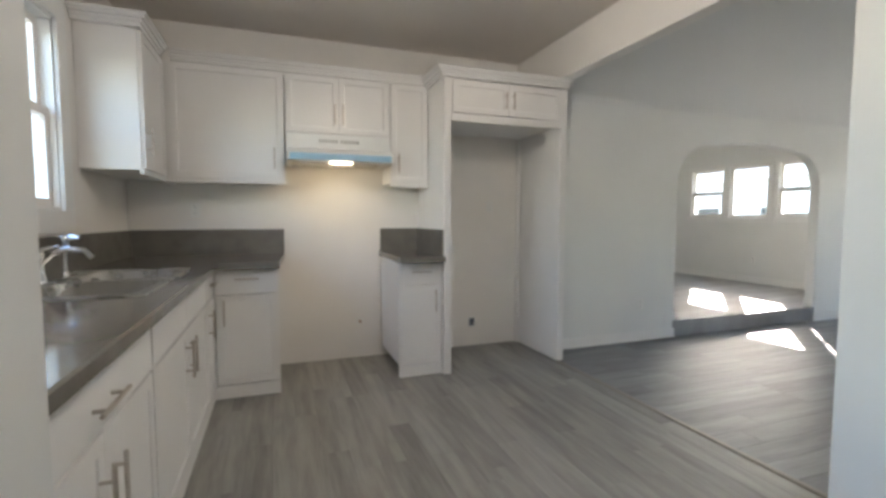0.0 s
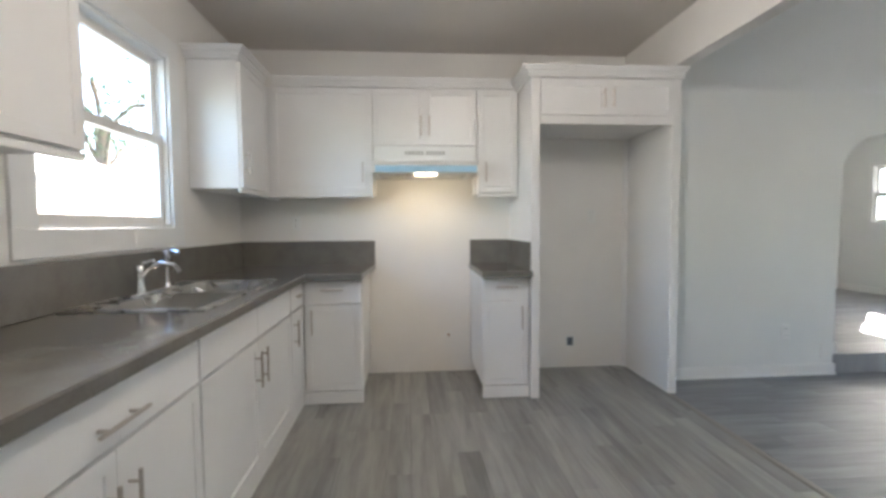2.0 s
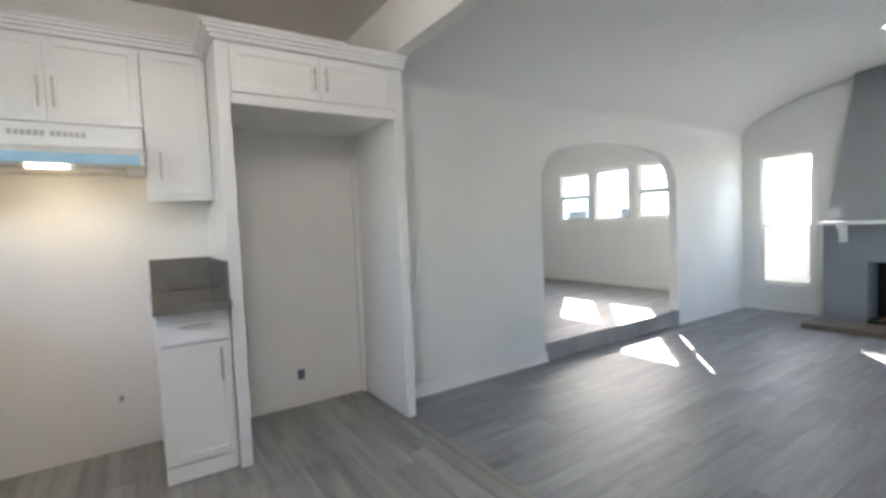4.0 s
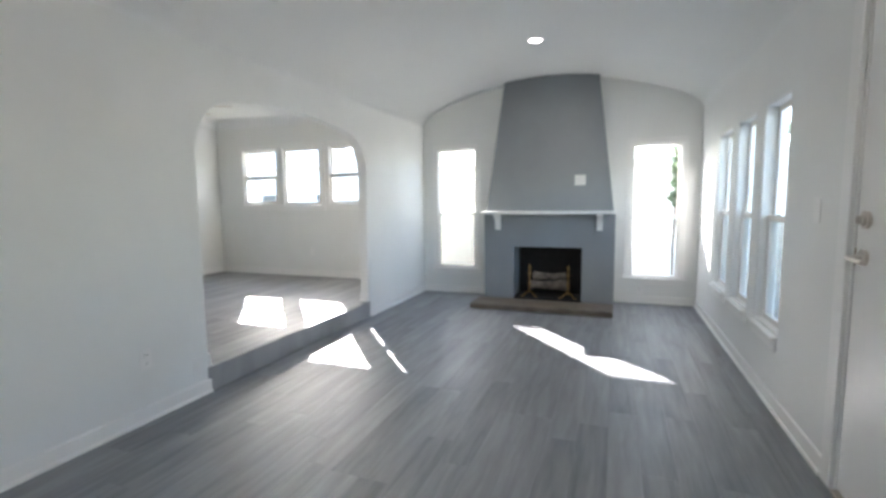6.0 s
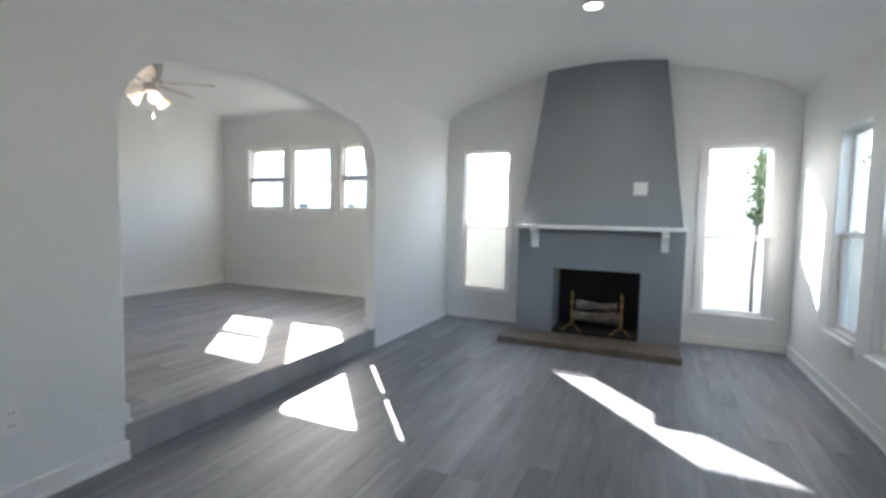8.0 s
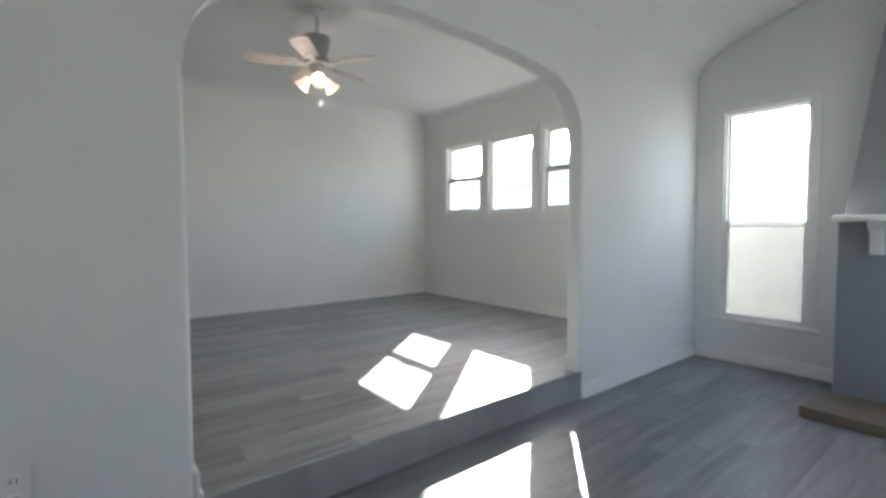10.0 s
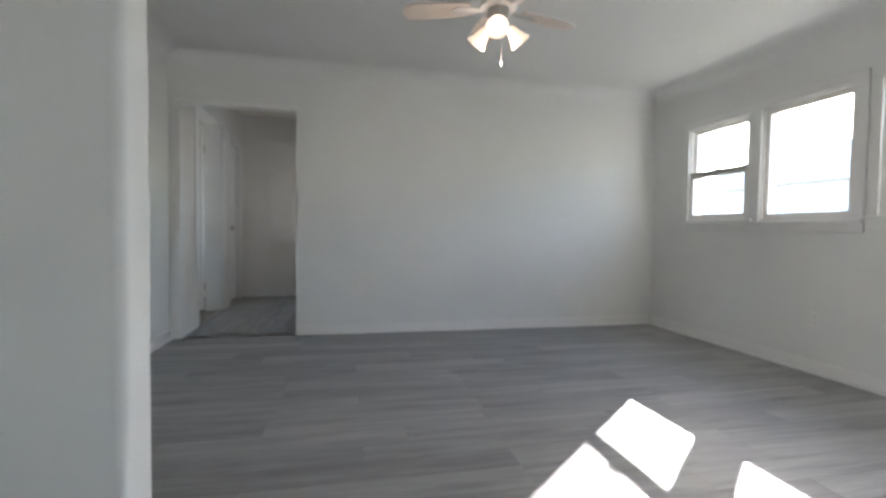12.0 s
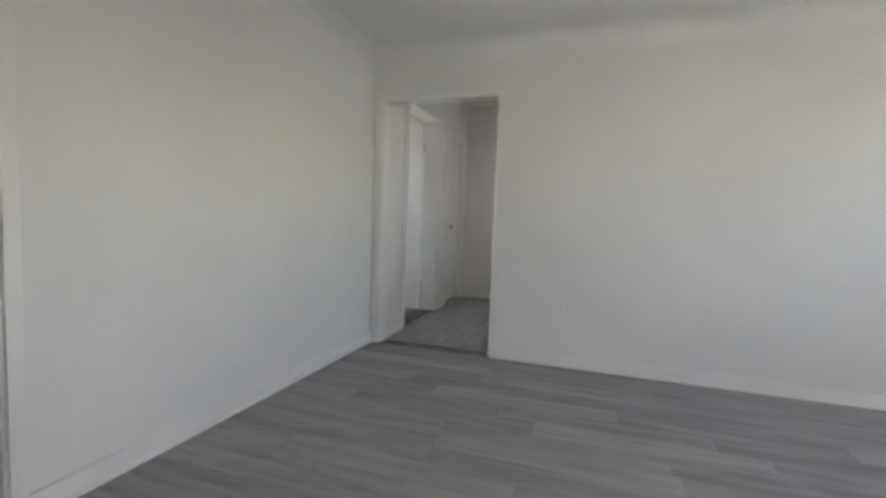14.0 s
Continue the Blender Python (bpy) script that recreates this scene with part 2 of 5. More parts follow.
def single(name, bm, mat, base, label, category, group="", kind="", smooth=False):
    ob = new(name, mesh_from(name, bm, mat, base, smooth))
    ob.location = base
    ORIGIN[ob] = Vector(base)
    return tagged(ob, label, category, group, kind)


def structure(name, bm, mat, label, category, smooth=False):
    return single(name, bm, mat, (0, 0, 0), label, category, kind="structure", smooth=smooth)


def holed(bm, axis, p0, p1, u0, u1, z0, z1, holes=()):
    """A slab p0..p1 thick across axis, u0..u1 by z0..z1, with holes (u0, u1, z0, z1) cut through it."""
    us = sorted({u0, u1, *[v for h in holes for v in h[:2]]})
    zs = sorted({z0, z1, *[v for h in holes for v in h[2:]]})

    def at(u, z, p):
        return (p, u, z) if axis == "x" else (u, p, z)

    solid = {}
    for i in range(len(us) - 1):
        for j in range(len(zs) - 1):
            cu, cz = (us[i] + us[i + 1]) / 2, (zs[j] + zs[j + 1]) / 2
            solid[i, j] = not any(h[0] < cu < h[1] and h[2] < cz < h[3] for h in holes)
    cache = {}

    def v(u, z, p):
        if (u, z, p) not in cache:
            cache[u, z, p] = bm.verts.new(at(u, z, p))
        return cache[u, z, p]
    for (i, j), s in solid.items():
        if not s:
            continue
        a, b, c, d = us[i], us[i + 1], zs[j], zs[j + 1]
        for p in (p0, p1):
            bm.faces.new((v(a, c, p), v(b, c, p), v(b, d, p), v(a, d, p)))
        for (di, dj), ((ua, za), (ub, zb)) in {(-1, 0): ((a, c), (a, d)), (1, 0): ((b, c), (b, d)), (0, -1): ((a, c), (b, c)), (0, 1): ((a, d), (b, d))}.items():
            if not solid.get((i + di, j + dj), False):
                bm.faces.new((v(ua, za, p0), v(ub, zb, p0), v(ub, zb, p1), v(ua, za, p1)))
    return bm


# ---- structure: walls ----
KWIN = (1.736, 2.718, 1.235, 2.19)                     # kitchen window opening: y, y, z, z
END_WINS = [(2.655, 3.20, 0.340, 1.93), (0.215, 0.745, 0.31, 1.885)]
SOUTH_WINS = [(4.50, 4.99, 0.43, 1.83), (5.18, 5.67, 0.43, 1.83), (5.87, 6.39, 0.43, 1.83)]
FRONT_DOOR = (2.80, 3.70, 0.0, 2.05)
ROOM_WINS = [(5.665, 6.305, 1.225, 2.045), (4.885, 5.56, 1.205, 2.055), (4.10, 4.755, 1.225, 2.045)]
# Unseen opening, added to light the kitchen from behind.
ADDED_BACK_WIN = (-1.45, -0.35, 0.9, 2.1)
HALL_DOOR = (2.612, 3.555, STEP, 2.130)

structure("wall_kitchen_back", holed(bmesh.new(), "y", KY, KY + 0.12, KX - 0.12, 2.115, -0.1, 2.9), KWALL, "cream painted plaster wall behind the kitchen cabinets", "wall")
structure("wall_kitchen_west", holed(bmesh.new(), "x", KX - 0.12, KX, -1.6, KY, -0.1, 2.9, [KWIN, ADDED_BACK_WIN]), KWALL, "cream painted plaster wall with the kitchen window", "wall")
bm = holed(bmesh.new(), "y", 0.25, 0.59, KX, 1.12, -0.1, 2.9, [(-0.425, 1.12, -0.1, 2.06)])
structure("wall_kitchen_south", bm, WALL, "white painted wall with the doorway into the kitchen", "wall")
bm = bmesh.new()
box(bm, 1.125, 2.05, 0.03, 0.568, -0.1, 2.9)
structure("wall_kitchen_pier", bm, WALL, "white painted wall pier beside the doorway", "wall")
structure("wall_south", holed(bmesh.new(), "y", YS - 0.13, YS, 2.05, XE + 0.12, -0.1, 2.9, [*SOUTH_WINS, FRONT_DOOR]), WALL, "white painted wall with three tall windows and the front door", "wall")
structure("wall_east", holed(bmesh.new(), "x", XE, XE + 0.12, YS, YA + 0.0, -0.1, 2.9, END_WINS + [(1.30, 2.00, -0.1, 0.66)]), WALL, "white painted end wall with two narrow windows", "wall")


def arch_top(x):
    """Height of the arch's underside: a flat curve with rounded shoulders."""
    half = (AX1 - AX0) / 2
    u = (x - (AX0 + AX1) / 2) / half
    z = 1.86 + 0.13 * (1 - u * u)
    edge = half * (1 - abs(u))
    r = 0.28
    if edge < r:
        z -= r - math.sqrt(max(0.0, r * r - (r - edge) ** 2))
    return z


bm = bmesh.new()
SPRING = 1.575


def rounded_end(x, way, r=0.018, n=6):
    """Plan of a wall end at x with rounded corners; way is +1 for an end that faces +x."""
    pts = [(x - way * r + way * r * math.sin(math.pi / 2 * k / n), YA + r - r * math.cos(math.pi / 2 * k / n)) for k in range(n + 1)]
    return pts + [(p, YA + YB - q) for p, q in reversed(pts)]


extrude_profile(bm, [(2.25, YA)] + rounded_end(AX0, 1) + [(2.25, YB)], "z", -0.1, SPRING)
extrude_profile(bm, [(XE + 0.085, YA)] + rounded_end(AX1, -1) + [(XE + 0.085, YB)], "z", -0.1, SPRING)
holed(bm, "y", YA, YB, 2.25, AX0, SPRING, 2.9)
holed(bm, "y", YA, YB, AX1, XE + 0.085, SPRING, 2.9)
N = 64
xs = [AX0 + (AX1 - AX0) * (0.5 - 0.5 * math.cos(math.pi * k / N)) for k in range(N + 1)]
for a, b in zip(xs, xs[1:]):
    za, zb = arch_top(a), arch_top(b)
    q = [[bm.verts.new((x, y, z)) for x, z in ((a, za), (b, zb), (b, 2.9), (a, 2.9))] for y in (YA, YB)]
    bm.faces.new(q[0])
    bm.faces.new(q[1])
    bm.faces.new((q[0][0], q[0][1], q[1][1], q[1][0]))
bmesh.ops.remove_doubles(bm, verts=bm.verts, dist=0.0005)
structure("wall_arch", bm, WALL, "white painted wall with a wide flat-arched opening", "wall", smooth=True)
bm = bmesh.new()
box(bm, 2.115, 2.25, YA, KY + 0.12, -0.1, 2.9)
structure("wall_fridge_return", bm, WALL, "white painted wall return beside the refrigerator recess", "wall")
bm = bmesh.new()
box(bm, 2.03, 2.13, YS, 3.06, 2.316, 2.9)
box(bm, 2.03, 2.113, 3.06, KY, 2.325, 2.9)
structure("ceiling_beam", bm, KWALL, "painted dropped beam between the kitchen and living room", "beam")
structure("wall_room_east", holed(bmesh.new(), "x", RX1 - 0.045, RX1 + 0.10, YB, RY + 0.12, -0.1, 2.9, ROOM_WINS), WALL, "white painted wall with a group of three windows", "wall")
structure("wall_room_north", holed(bmesh.new(), "y", RY, RY + 0.12, RX0 - 0.12, RX1 - 0.045, STEP - 0.2, 2.9, [HALL_DOOR]), WALL, "white painted wall with a cased opening to the hall", "wall")
CLOSET = (3.60, 4.33, STEP, 2.13)
structure("wall_room_west", holed(bmesh.new(), "x", RX0 - 0.12, RX0, YB, RY, STEP - 0.2, 2.9, [CLOSET]), WALL, "white painted side wall of the raised room", "wall")
HX, HN = 2.60, 9.32                     # hall: west wall face, end wall
H1, H2 = (7.34, 8.25, STEP, 2.245), (8.58, 9.16, STEP, 2.17)
structure("wall_hall_west", holed(bmesh.new(), "x", HX - 0.17, HX, RY + 0.12, HN + 0.12, STEP - 0.2, 2.9, [H1, H2]), KWALL, "cream painted hall wall with two doors", "wall")
structure("wall_hall_north", holed(bmesh.new(), "y", HN, HN + 0.12, HX, 4.0, STEP - 0.2, 2.9), KWALL, "cream painted end wall of the hall", "wall")
# Window out of view, added to light the hall's door and end wall.
ADDED_HALL_WIN = (8.15, 9.05, 0.95, 2.05)
structure("wall_hall_east", holed(bmesh.new(), "x", 3.72, 3.84, RY + 0.12, HN, STEP - 0.2, 2.9, [ADDED_HALL_WIN]), KWALL, "cream painted far side wall of the hall", "wall")
# Unseen wall, added only to block direct sun at the hall window.
structure("wall_porch", box(bmesh.new(), 4.75, 4.87, 6.93, 11.5, -0.22, 3.6), WALL, "plain unseen wall added to keep sun out of the hall window", "wall")
bm = box(bmesh.new(), 1.62, 1.70, 3.921, 4.62, 0.0, 2.5)
box(bm, 1.7005, 2.419, 4.54, 4.62, 0.0, 2.5)
structure("wall_closet", bm, KWALL, "plain painted walls of an unlit closet", "wall")
structure("ceiling_closet", box(box(bmesh.new(), 1.7005, 2.419, 3.9215, 4.5395, 2.40, 2.46), 2.2505, 2.419, 3.506, 3.921, 2.40, 2.46), KCEIL, "painted ceiling of an unlit closet", "ceiling")
structure("floor_closet", box(box(bmesh.new(), 1.7005, 2.5395, 3.9215, 4.329, STEP - 0.06, STEP - 0.001), 2.2505, 2.5395, 3.601, 3.921, STEP - 0.06, STEP - 0.001), UPPER_WOOD, "grey wood-look floor of an unlit closet", "floor")
bm = bmesh.new()
# Unseen window, added so the side room sends light into the hall.
ADDED_SIDE_WIN = (7.5, 8.9, 0.9, 2.15)
holed(bm, "x", 1.2, 1.3, 7.0, 9.45, 0, 2.9, [ADDED_SIDE_WIN])
box(bm, 1.2, 2.43, 6.95, 6.999, 0, 2.9)
box(bm, 1.2, 2.43, 9.451, 9.5, 0, 2.9)
structure("wall_side_room", bm, WALL, "plain white walls of the room beyond the hall door", "wall")
bm = bmesh.new()
box(bm, KX, 2.05, -1.72, -1.6, -0.1, 2.9)
box(bm, 2.05, 2.17, -1.72, YS - 0.13, -0.1, 2.9)
structure("wall_back_room", bm, WALL, "plain white walls of the space before the kitchen", "wall")

# ---- structure: ceilings ----
structure("ceiling_kitchen", box(bmesh.new(), KX - 0.12, 2.03, -1.72, KY + 0.12, KC, KC + 0.1), KCEIL, "warm beige painted flat kitchen ceiling", "ceiling")
bm = bmesh.new()
NV = 64
ys = [YS + (YA - YS) * (0.5 - 0.5 * math.cos(math.pi * k / NV)) for k in range(NV + 1)]


def vault(y):
    """Height of the shallow vault, with a small rounded cove at each wall."""
    u = (y - (YS + YA) / 2) / ((YA - YS) / 2)
    z = 2.345 + 0.375 * (1 - u * u)
    edge = (YA - YS) / 2 * (1 - abs(u))
    if edge < 0.22:
        z -= 0.10 * (1 - math.sqrt(max(0.0, 1 - (1 - edge / 0.22) ** 2)))
    return z


prof = [(y, vault(y)) for y in ys]
extrude_profile(bm, prof + [(YA, 2.86), (YS, 2.86)], "x", 2.13, XE)
structure("ceiling_living", bm, CEIL, "white painted shallow barrel-vaulted ceiling", "ceiling", smooth=True)
def coved_ceiling(x0, x1, y0, y1, z, r, n=36):
    """A flat ceiling that curves down into its walls."""
    def steps(a, b):
        inner = [a + r * (1 - math.cos(math.pi / 2 * k / 8)) for k in range(9)]
        return inner + [b - (v - a) for v in reversed(inner)]

    def drop(e):
        return 0.0 if e >= r else r * (1 - math.sqrt(max(0.0, 1 - (1 - e / r) ** 2)))
    bm = bmesh.new()
    xs_, ys_ = steps(x0, x1), steps(y0, y1)
    g = [[bm.verts.new((x, y, z - max(drop(x - x0), drop(x1 - x), drop(y - y0), drop(y1 - y)))) for y in ys_] for x in xs_]
    top_ = [bm.verts.new((x, y, z + 0.1)) for x, y in ((x0, y0), (x1, y0), (x1, y1), (x0, y1))]
    for i in range(len(xs_) - 1):
        for j in range(len(ys_) - 1):
            bm.faces.new((g[i][j], g[i + 1][j], g[i + 1][j + 1], g[i][j + 1]))
    bm.faces.new(top_)
    return bm


structure("ceiling_room", coved_ceiling(RX0, RX1 - 0.045, YB, RY, RC, 0.14), CEIL, "white painted ceiling curving down into the walls", "ceiling", smooth=True)
structure("ceiling_hall", box(bmesh.new(), 1.2, 3.72, RY + 0.12, HN, 2.62, 2.7), KCEIL, "painted flat hall ceiling", "ceiling")
bm = bmesh.new()
box(bm, KX - 0.4, XE + 0.5, -2.0, 10.0, 2.9, 3.0)
structure("roof", bm, ROOF, "flat grey roof over the house", "roof")

# ---- structure: floors ----
floor_living = structure("floor_living", box(bmesh.new(), 2.05, XE, YS - 0.05, YA, -0.10, -0.004), SUBFLOOR, "grey wood-look plank floor of the living room, tinted blue for sky light", "floor")
floor_kitchen = structure("floor_kitchen", box(bmesh.new(), KX, 2.05, -1.6, KY, -0.10, -0.004), SUBFLOOR, "grey wood-look plank floor of the kitchen, tinted for its warmer light", "floor")
floor_room = structure("floor_room", box(bmesh.new(), RX0, RX1 - 0.045, YA + 0.012, RY + 0.06, 0.0, STEP - 0.004), SUBFLOOR, "grey wood-look plank floor of the raised room", "floor")
floor_hall = structure("floor_hall", box(bmesh.new(), 1.3, 3.72, RY + 0.06, HN, 0.0, STEP - 0.004), SUBFLOOR, "grey wood-look plank floor of the hall", "floor")
bm = box(bmesh.new(), AX0 - 0.014, AX1 + 0.014, YA - 0.002, YA + 0.012, 0.0, STEP, 0.003)
single("step_riser", bm, UPPER_WOOD, (4.7, YA, 0), "grey plank-faced step up through the arch", "step", kind="structure")
bm = extrude_profile(bmesh.new(), [(2.035, 0.0), (2.045, 0.007), (2.06, 0.008), (2.075, 0.007), (2.085, 0.0)], "y", YS, 3.10)
single("threshold_strip", bm, plain("pale_strip", (0.26, 0.245, 0.22), 0.4), (2.06, 1.5, 0), "narrow pale floor transition strip between two plank floors", "floor strip", kind="structure")

# ---- frames of reference for cabinets, windows and trim ----
def west_face(face):
    """u runs along y, d out of the face towards +x."""
    return lambda u0, u1, d0, d1, z0, z1: (face + d0, face + d1, u0, u1, z0, z1)


def back_face(face):
    """u runs along x, d out of the face towards -y."""
    return lambda u0, u1, d0, d1, z0, z1: (u0, u1, face - d1, face - d0, z0, z1)


def east_face(face):
    return lambda u0, u1, d0, d1, z0, z1: (face - d1, face - d0, u0, u1, z0, z1)


def south_face(face):
    return lambda u0, u1, d0, d1, z0, z1: (u0, u1, face + d0, face + d1, z0, z1)


def cuboid(at, u0, u1, d0, d1, z0, z1, bevel=0.0, bm=None):
    return box(bm or bmesh.new(), *at(u0, u1, d0, d1, z0, z1), bevel)


def spot(at, u, d, z):
    x0, x1, y0, y1, z0, z1 = at(u, u, d, d, z, z)
    return Vector((x0, y0, z0))


# ---- windows ----
def sash(win, at, u0, u1, z0, z1, d, label="", rail=0.035):
    """One glazed sash: two stiles, two rails and the pane."""
    f = bmesh.new()
    holed_at(f, at, u0, u1, z0, z1, d - 0.012, d + 0.012, rail)
    s = part("sash", f, VINYL, win, label)
    p = part("pane", cuboid(at, u0 + rail - 0.004, u1 - rail + 0.004, d - 0.002, d + 0.002, z0 + rail - 0.004, z1 - rail + 0.004), GLASS, s)
    p.visible_shadow = False
    return s


def holed_at(bm, at, u0, u1, z0, z1, d0, d1, w, bevel=0.003):
    """A rectangular ring of four bars, w wide."""
    x0, x1, y0, y1, a, b = at(u0, u1, d0, d1, z0, z1)
    if at(0, 1, 0, 0, 0, 1)[0] == at(0, 1, 0, 0, 0, 1)[1]:
        holed(bm, "x", x0, x1, y0, y1, z0, z1, [(y0 + w, y1 - w, z0 + w, z1 - w)])
    else:
        holed(bm, "y", y0, y1, x0, x1, z0, z1, [(x0 + w, x1 - w, z0 + w, z1 - w)])
    return bm


def window(name, at, hole, label, meeting=None, casing=0.07, rail=0.032, sill=True, depth=0.05, group_end=False):
    """A window set into a wall opening. meeting: height of the meeting rail of a double-hung window."""
    u0, u1, z0, z1 = hole
    base = spot(at, (u0 + u1) / 2, 0, z0)
    win = thing(name, base, label, "window")
    win["kind"] = "structure"
    part("window_frame", holed_at(bmesh.new(), at, u0 + 0.001, u1 - 0.001, z0 + 0.001, z1 - 0.001, -depth - 0.03, -0.004, 0.016), TRIM, win)
    if casing:
        for a in ((u0 - casing, u0 + 0.006, z0 - 0.0, z1), (u1 - 0.006, u1 + casing, z0 - 0.0, z1), (u0 - casing, u1 + casing, z1 + 0.0005, z1 + casing)):
            part("casing", cuboid(at, a[0], a[1], 0.0005, 0.016, a[2], a[3], 0.004), TRIM, win)
    if casing and not sill:
        part("casing", cuboid(at, u0 - casing, u1 + casing, 0.0005, 0.0155, z0 - casing, z0 - 0.0005, 0.004), TRIM, win)
    if sill:
        ear = 0.02 if casing > 0.09 or group_end else -0.003
        part("window_sill", cuboid(at, u0 - casing - ear, u1 + casing + ear, -0.01, 0.035, z0 - 0.026, z0 - 0.001, 0.006), TRIM, win)
        part("apron", cuboid(at, u0 - casing, u1 + casing, 0.0005, 0.013, z0 - 0.085, z0 - 0.027, 0.003), TRIM, win)
    a, b = u0 + 0.017, u1 - 0.017
    if meeting:
        sash(win, at, a, b, meeting - 0.02, z1 - 0.017, -depth - 0.016, "upper sash", rail)
        sash(win, at, a, b, z0 + 0.017, meeting + 0.02, -depth + 0.012, "lower sash with meeting rail", rail)
        part("latch", cuboid(at, (a + b) / 2 - 0.03, (a + b) / 2 + 0.03, -depth + 0.01, -depth + 0.03, meeting + 0.02, meeting + 0.034, 0.004), PLASTIC, win)
    else:
        sash(win, at, a, b, z0 + 0.017, z1 - 0.017, -depth, "", rail)
    return win


window("window_kitchen", west_face(KX), KWIN, "white double-hung kitchen window over the sink", 1.72, 0.11, 0.042, False, 0.055)
window("window_1", east_face(XE), END_WINS[0], "tall narrow white window beside the fireplace", 1.07, 0.055, 0.016, True, 0.04, True)
window("window_2", east_face(XE), END_WINS[1], "tall narrow white window in the fireplace wall corner", 1.03, 0.055, 0.016, True, 0.04, True)
for k, w in enumerate(END_WINS[:1]):
    part("insect_screen", cuboid(east_face(XE), w[0] + 0.018, w[1] - 0.018, -0.078, -0.076, w[2] + 0.018, 1.07), SCREEN, bpy.data.objects["window_%d" % (1 + k)], "grey insect screen over the lower half")
for k, w in enumerate(SOUTH_WINS):
    win = window("window_%d" % (3 + k), south_face(YS), w, "tall white double-hung window in a row of three", 1.10, 0.0, 0.032, True, 0.07)
    part("insect_screen", cuboid(south_face(YS), w[0] + 0.018, w[1] - 0.018, -0.106, -0.104, w[2] + 0.018, 1.09), SCREEN, win, "grey insect screen over the lower half")
for k, w in enumerate(ROOM_WINS):
    window("window_%d" % (6 + k), east_face(RX1 - 0.045), w, "white double-hung side window" if k != 1 else "white fixed centre window of the group", None if k == 1 else 1.635, 0.06, 0.036 if k == 1 else 0.03, True, 0.03)
    if k != 1:
        at = east_face(RX1 - 0.045)
        part("meeting_rail", cuboid(at, w[0] + 0.02, w[1] - 0.02, -0.04, -0.006, 1.597, 1.655, 0.004), VINYL, bpy.data.objects["window_%d" % (6 + k)])


window("window_side_room", west_face(1.3), ADDED_SIDE_WIN, "unseen white window added beyond the hall door to brighten the hall", 1.6, 0.05, 0.03)
window("window_hall", east_face(3.72), ADDED_HALL_WIN, "unseen white window added to light the hall", 1.5, 0.05, 0.03)
window("window_back", west_face(KX), ADDED_BACK_WIN, "unseen white window added behind the kitchen doorway to let light in", 1.45, 0.05, 0.03)


# ---- trim ----
def baseboard(name, at, u0, u1, z, h=0.09, label="white painted baseboard with a shoe moulding"):
    bm = cuboid(at, u0, u1, 0.0005, 0.014, z, z + h, 0.004)
    cuboid(at, u0, u1, 0.0005, 0.026, z, z + 0.02, 0.006, bm)
    return structure(name, bm, TRIM, label, "baseboard")


baseboard("baseboard", back_face(YA), 2.25, AX0 - 0.001, 0)
baseboard("baseboard", back_face(YA), AX1 + 0.001, XE, 0)
baseboard("baseboard", east_face(XE), 2.42, YA - 0.03, 0)
baseboard("baseboard", east_face(XE), YS + 0.03, 0.90, 0)
baseboard("baseboard", south_face(YS), 3.79, XE, 0)
baseboard("baseboard", back_face(RY), HALL_DOOR[1] + 0.01, RX1 - 0.08, STEP)
baseboard("baseboard", east_face(RX1 - 0.045), YB, RY - 0.03, STEP)
baseboard("baseboard", west_face(RX0), CLOSET[1] + 0.046, RY, STEP)
baseboard("baseboard", south_face(YB), RX0 + 0.03, AX0 - 0.001, STEP)
baseboard("baseboard", back_face(HN), HX + 0.03, 3.72, STEP)
baseboard("baseboard", west_face(HX), 8.325, 8.505, STEP)
baseboard("baseboard", west_face(HX), RY + 0.125, 7.265, STEP)
bm = box(bmesh.new(), AX1 - 0.014, AX1, YA + 0.002, YB, STEP, STEP + 0.09, 0.003)
box(bm, AX1 - 0.024, AX1, YA + 0.002, YB, STEP, STEP + 0.02, 0.004)
structure("baseboard", bm, TRIM, "short white baseboard return inside the arch", "baseboard")
bm = box(bmesh.new(), AX0, AX0 + 0.014, YA + 0.002, YB, STEP, STEP + 0.09, 0.003)
box(bm, AX0, AX0 + 0.024, YA + 0.002, YB, STEP, STEP + 0.02, 0.004)
structure("baseboard", bm, TRIM, "short white baseboard return inside the arch", "baseboard")

cs = thing("trim_closet", (RX0, CLOSET[1], STEP), "white painted casing round a dark doorway", "trim")
cs["kind"] = "structure"
part("casing", box(bmesh.new(), RX0 + 0.0005, RX0 + 0.015, CLOSET[1] - 0.004, CLOSET[1] + 0.045, STEP, CLOSET[3], 0.004), TRIM, cs)
part("casing", box(bmesh.new(), RX0 + 0.0005, RX0 + 0.0145, YB + 0.03, CLOSET[0] + 0.004, STEP, CLOSET[3], 0.004), TRIM, cs)
part("casing", box(bmesh.new(), RX0 + 0.0005, RX0 + 0.015, YB + 0.03, CLOSET[1] + 0.045, CLOSET[3] + 0.0005, CLOSET[3] + 0.07, 0.004), TRIM, cs)
part("jamb", box(bmesh.new(), RX0 - 0.119, RX0 - 0.0005, CLOSET[1] - 0.016, CLOSET[1] - 0.0005, STEP, CLOSET[3] - 0.001), TRIM, cs)

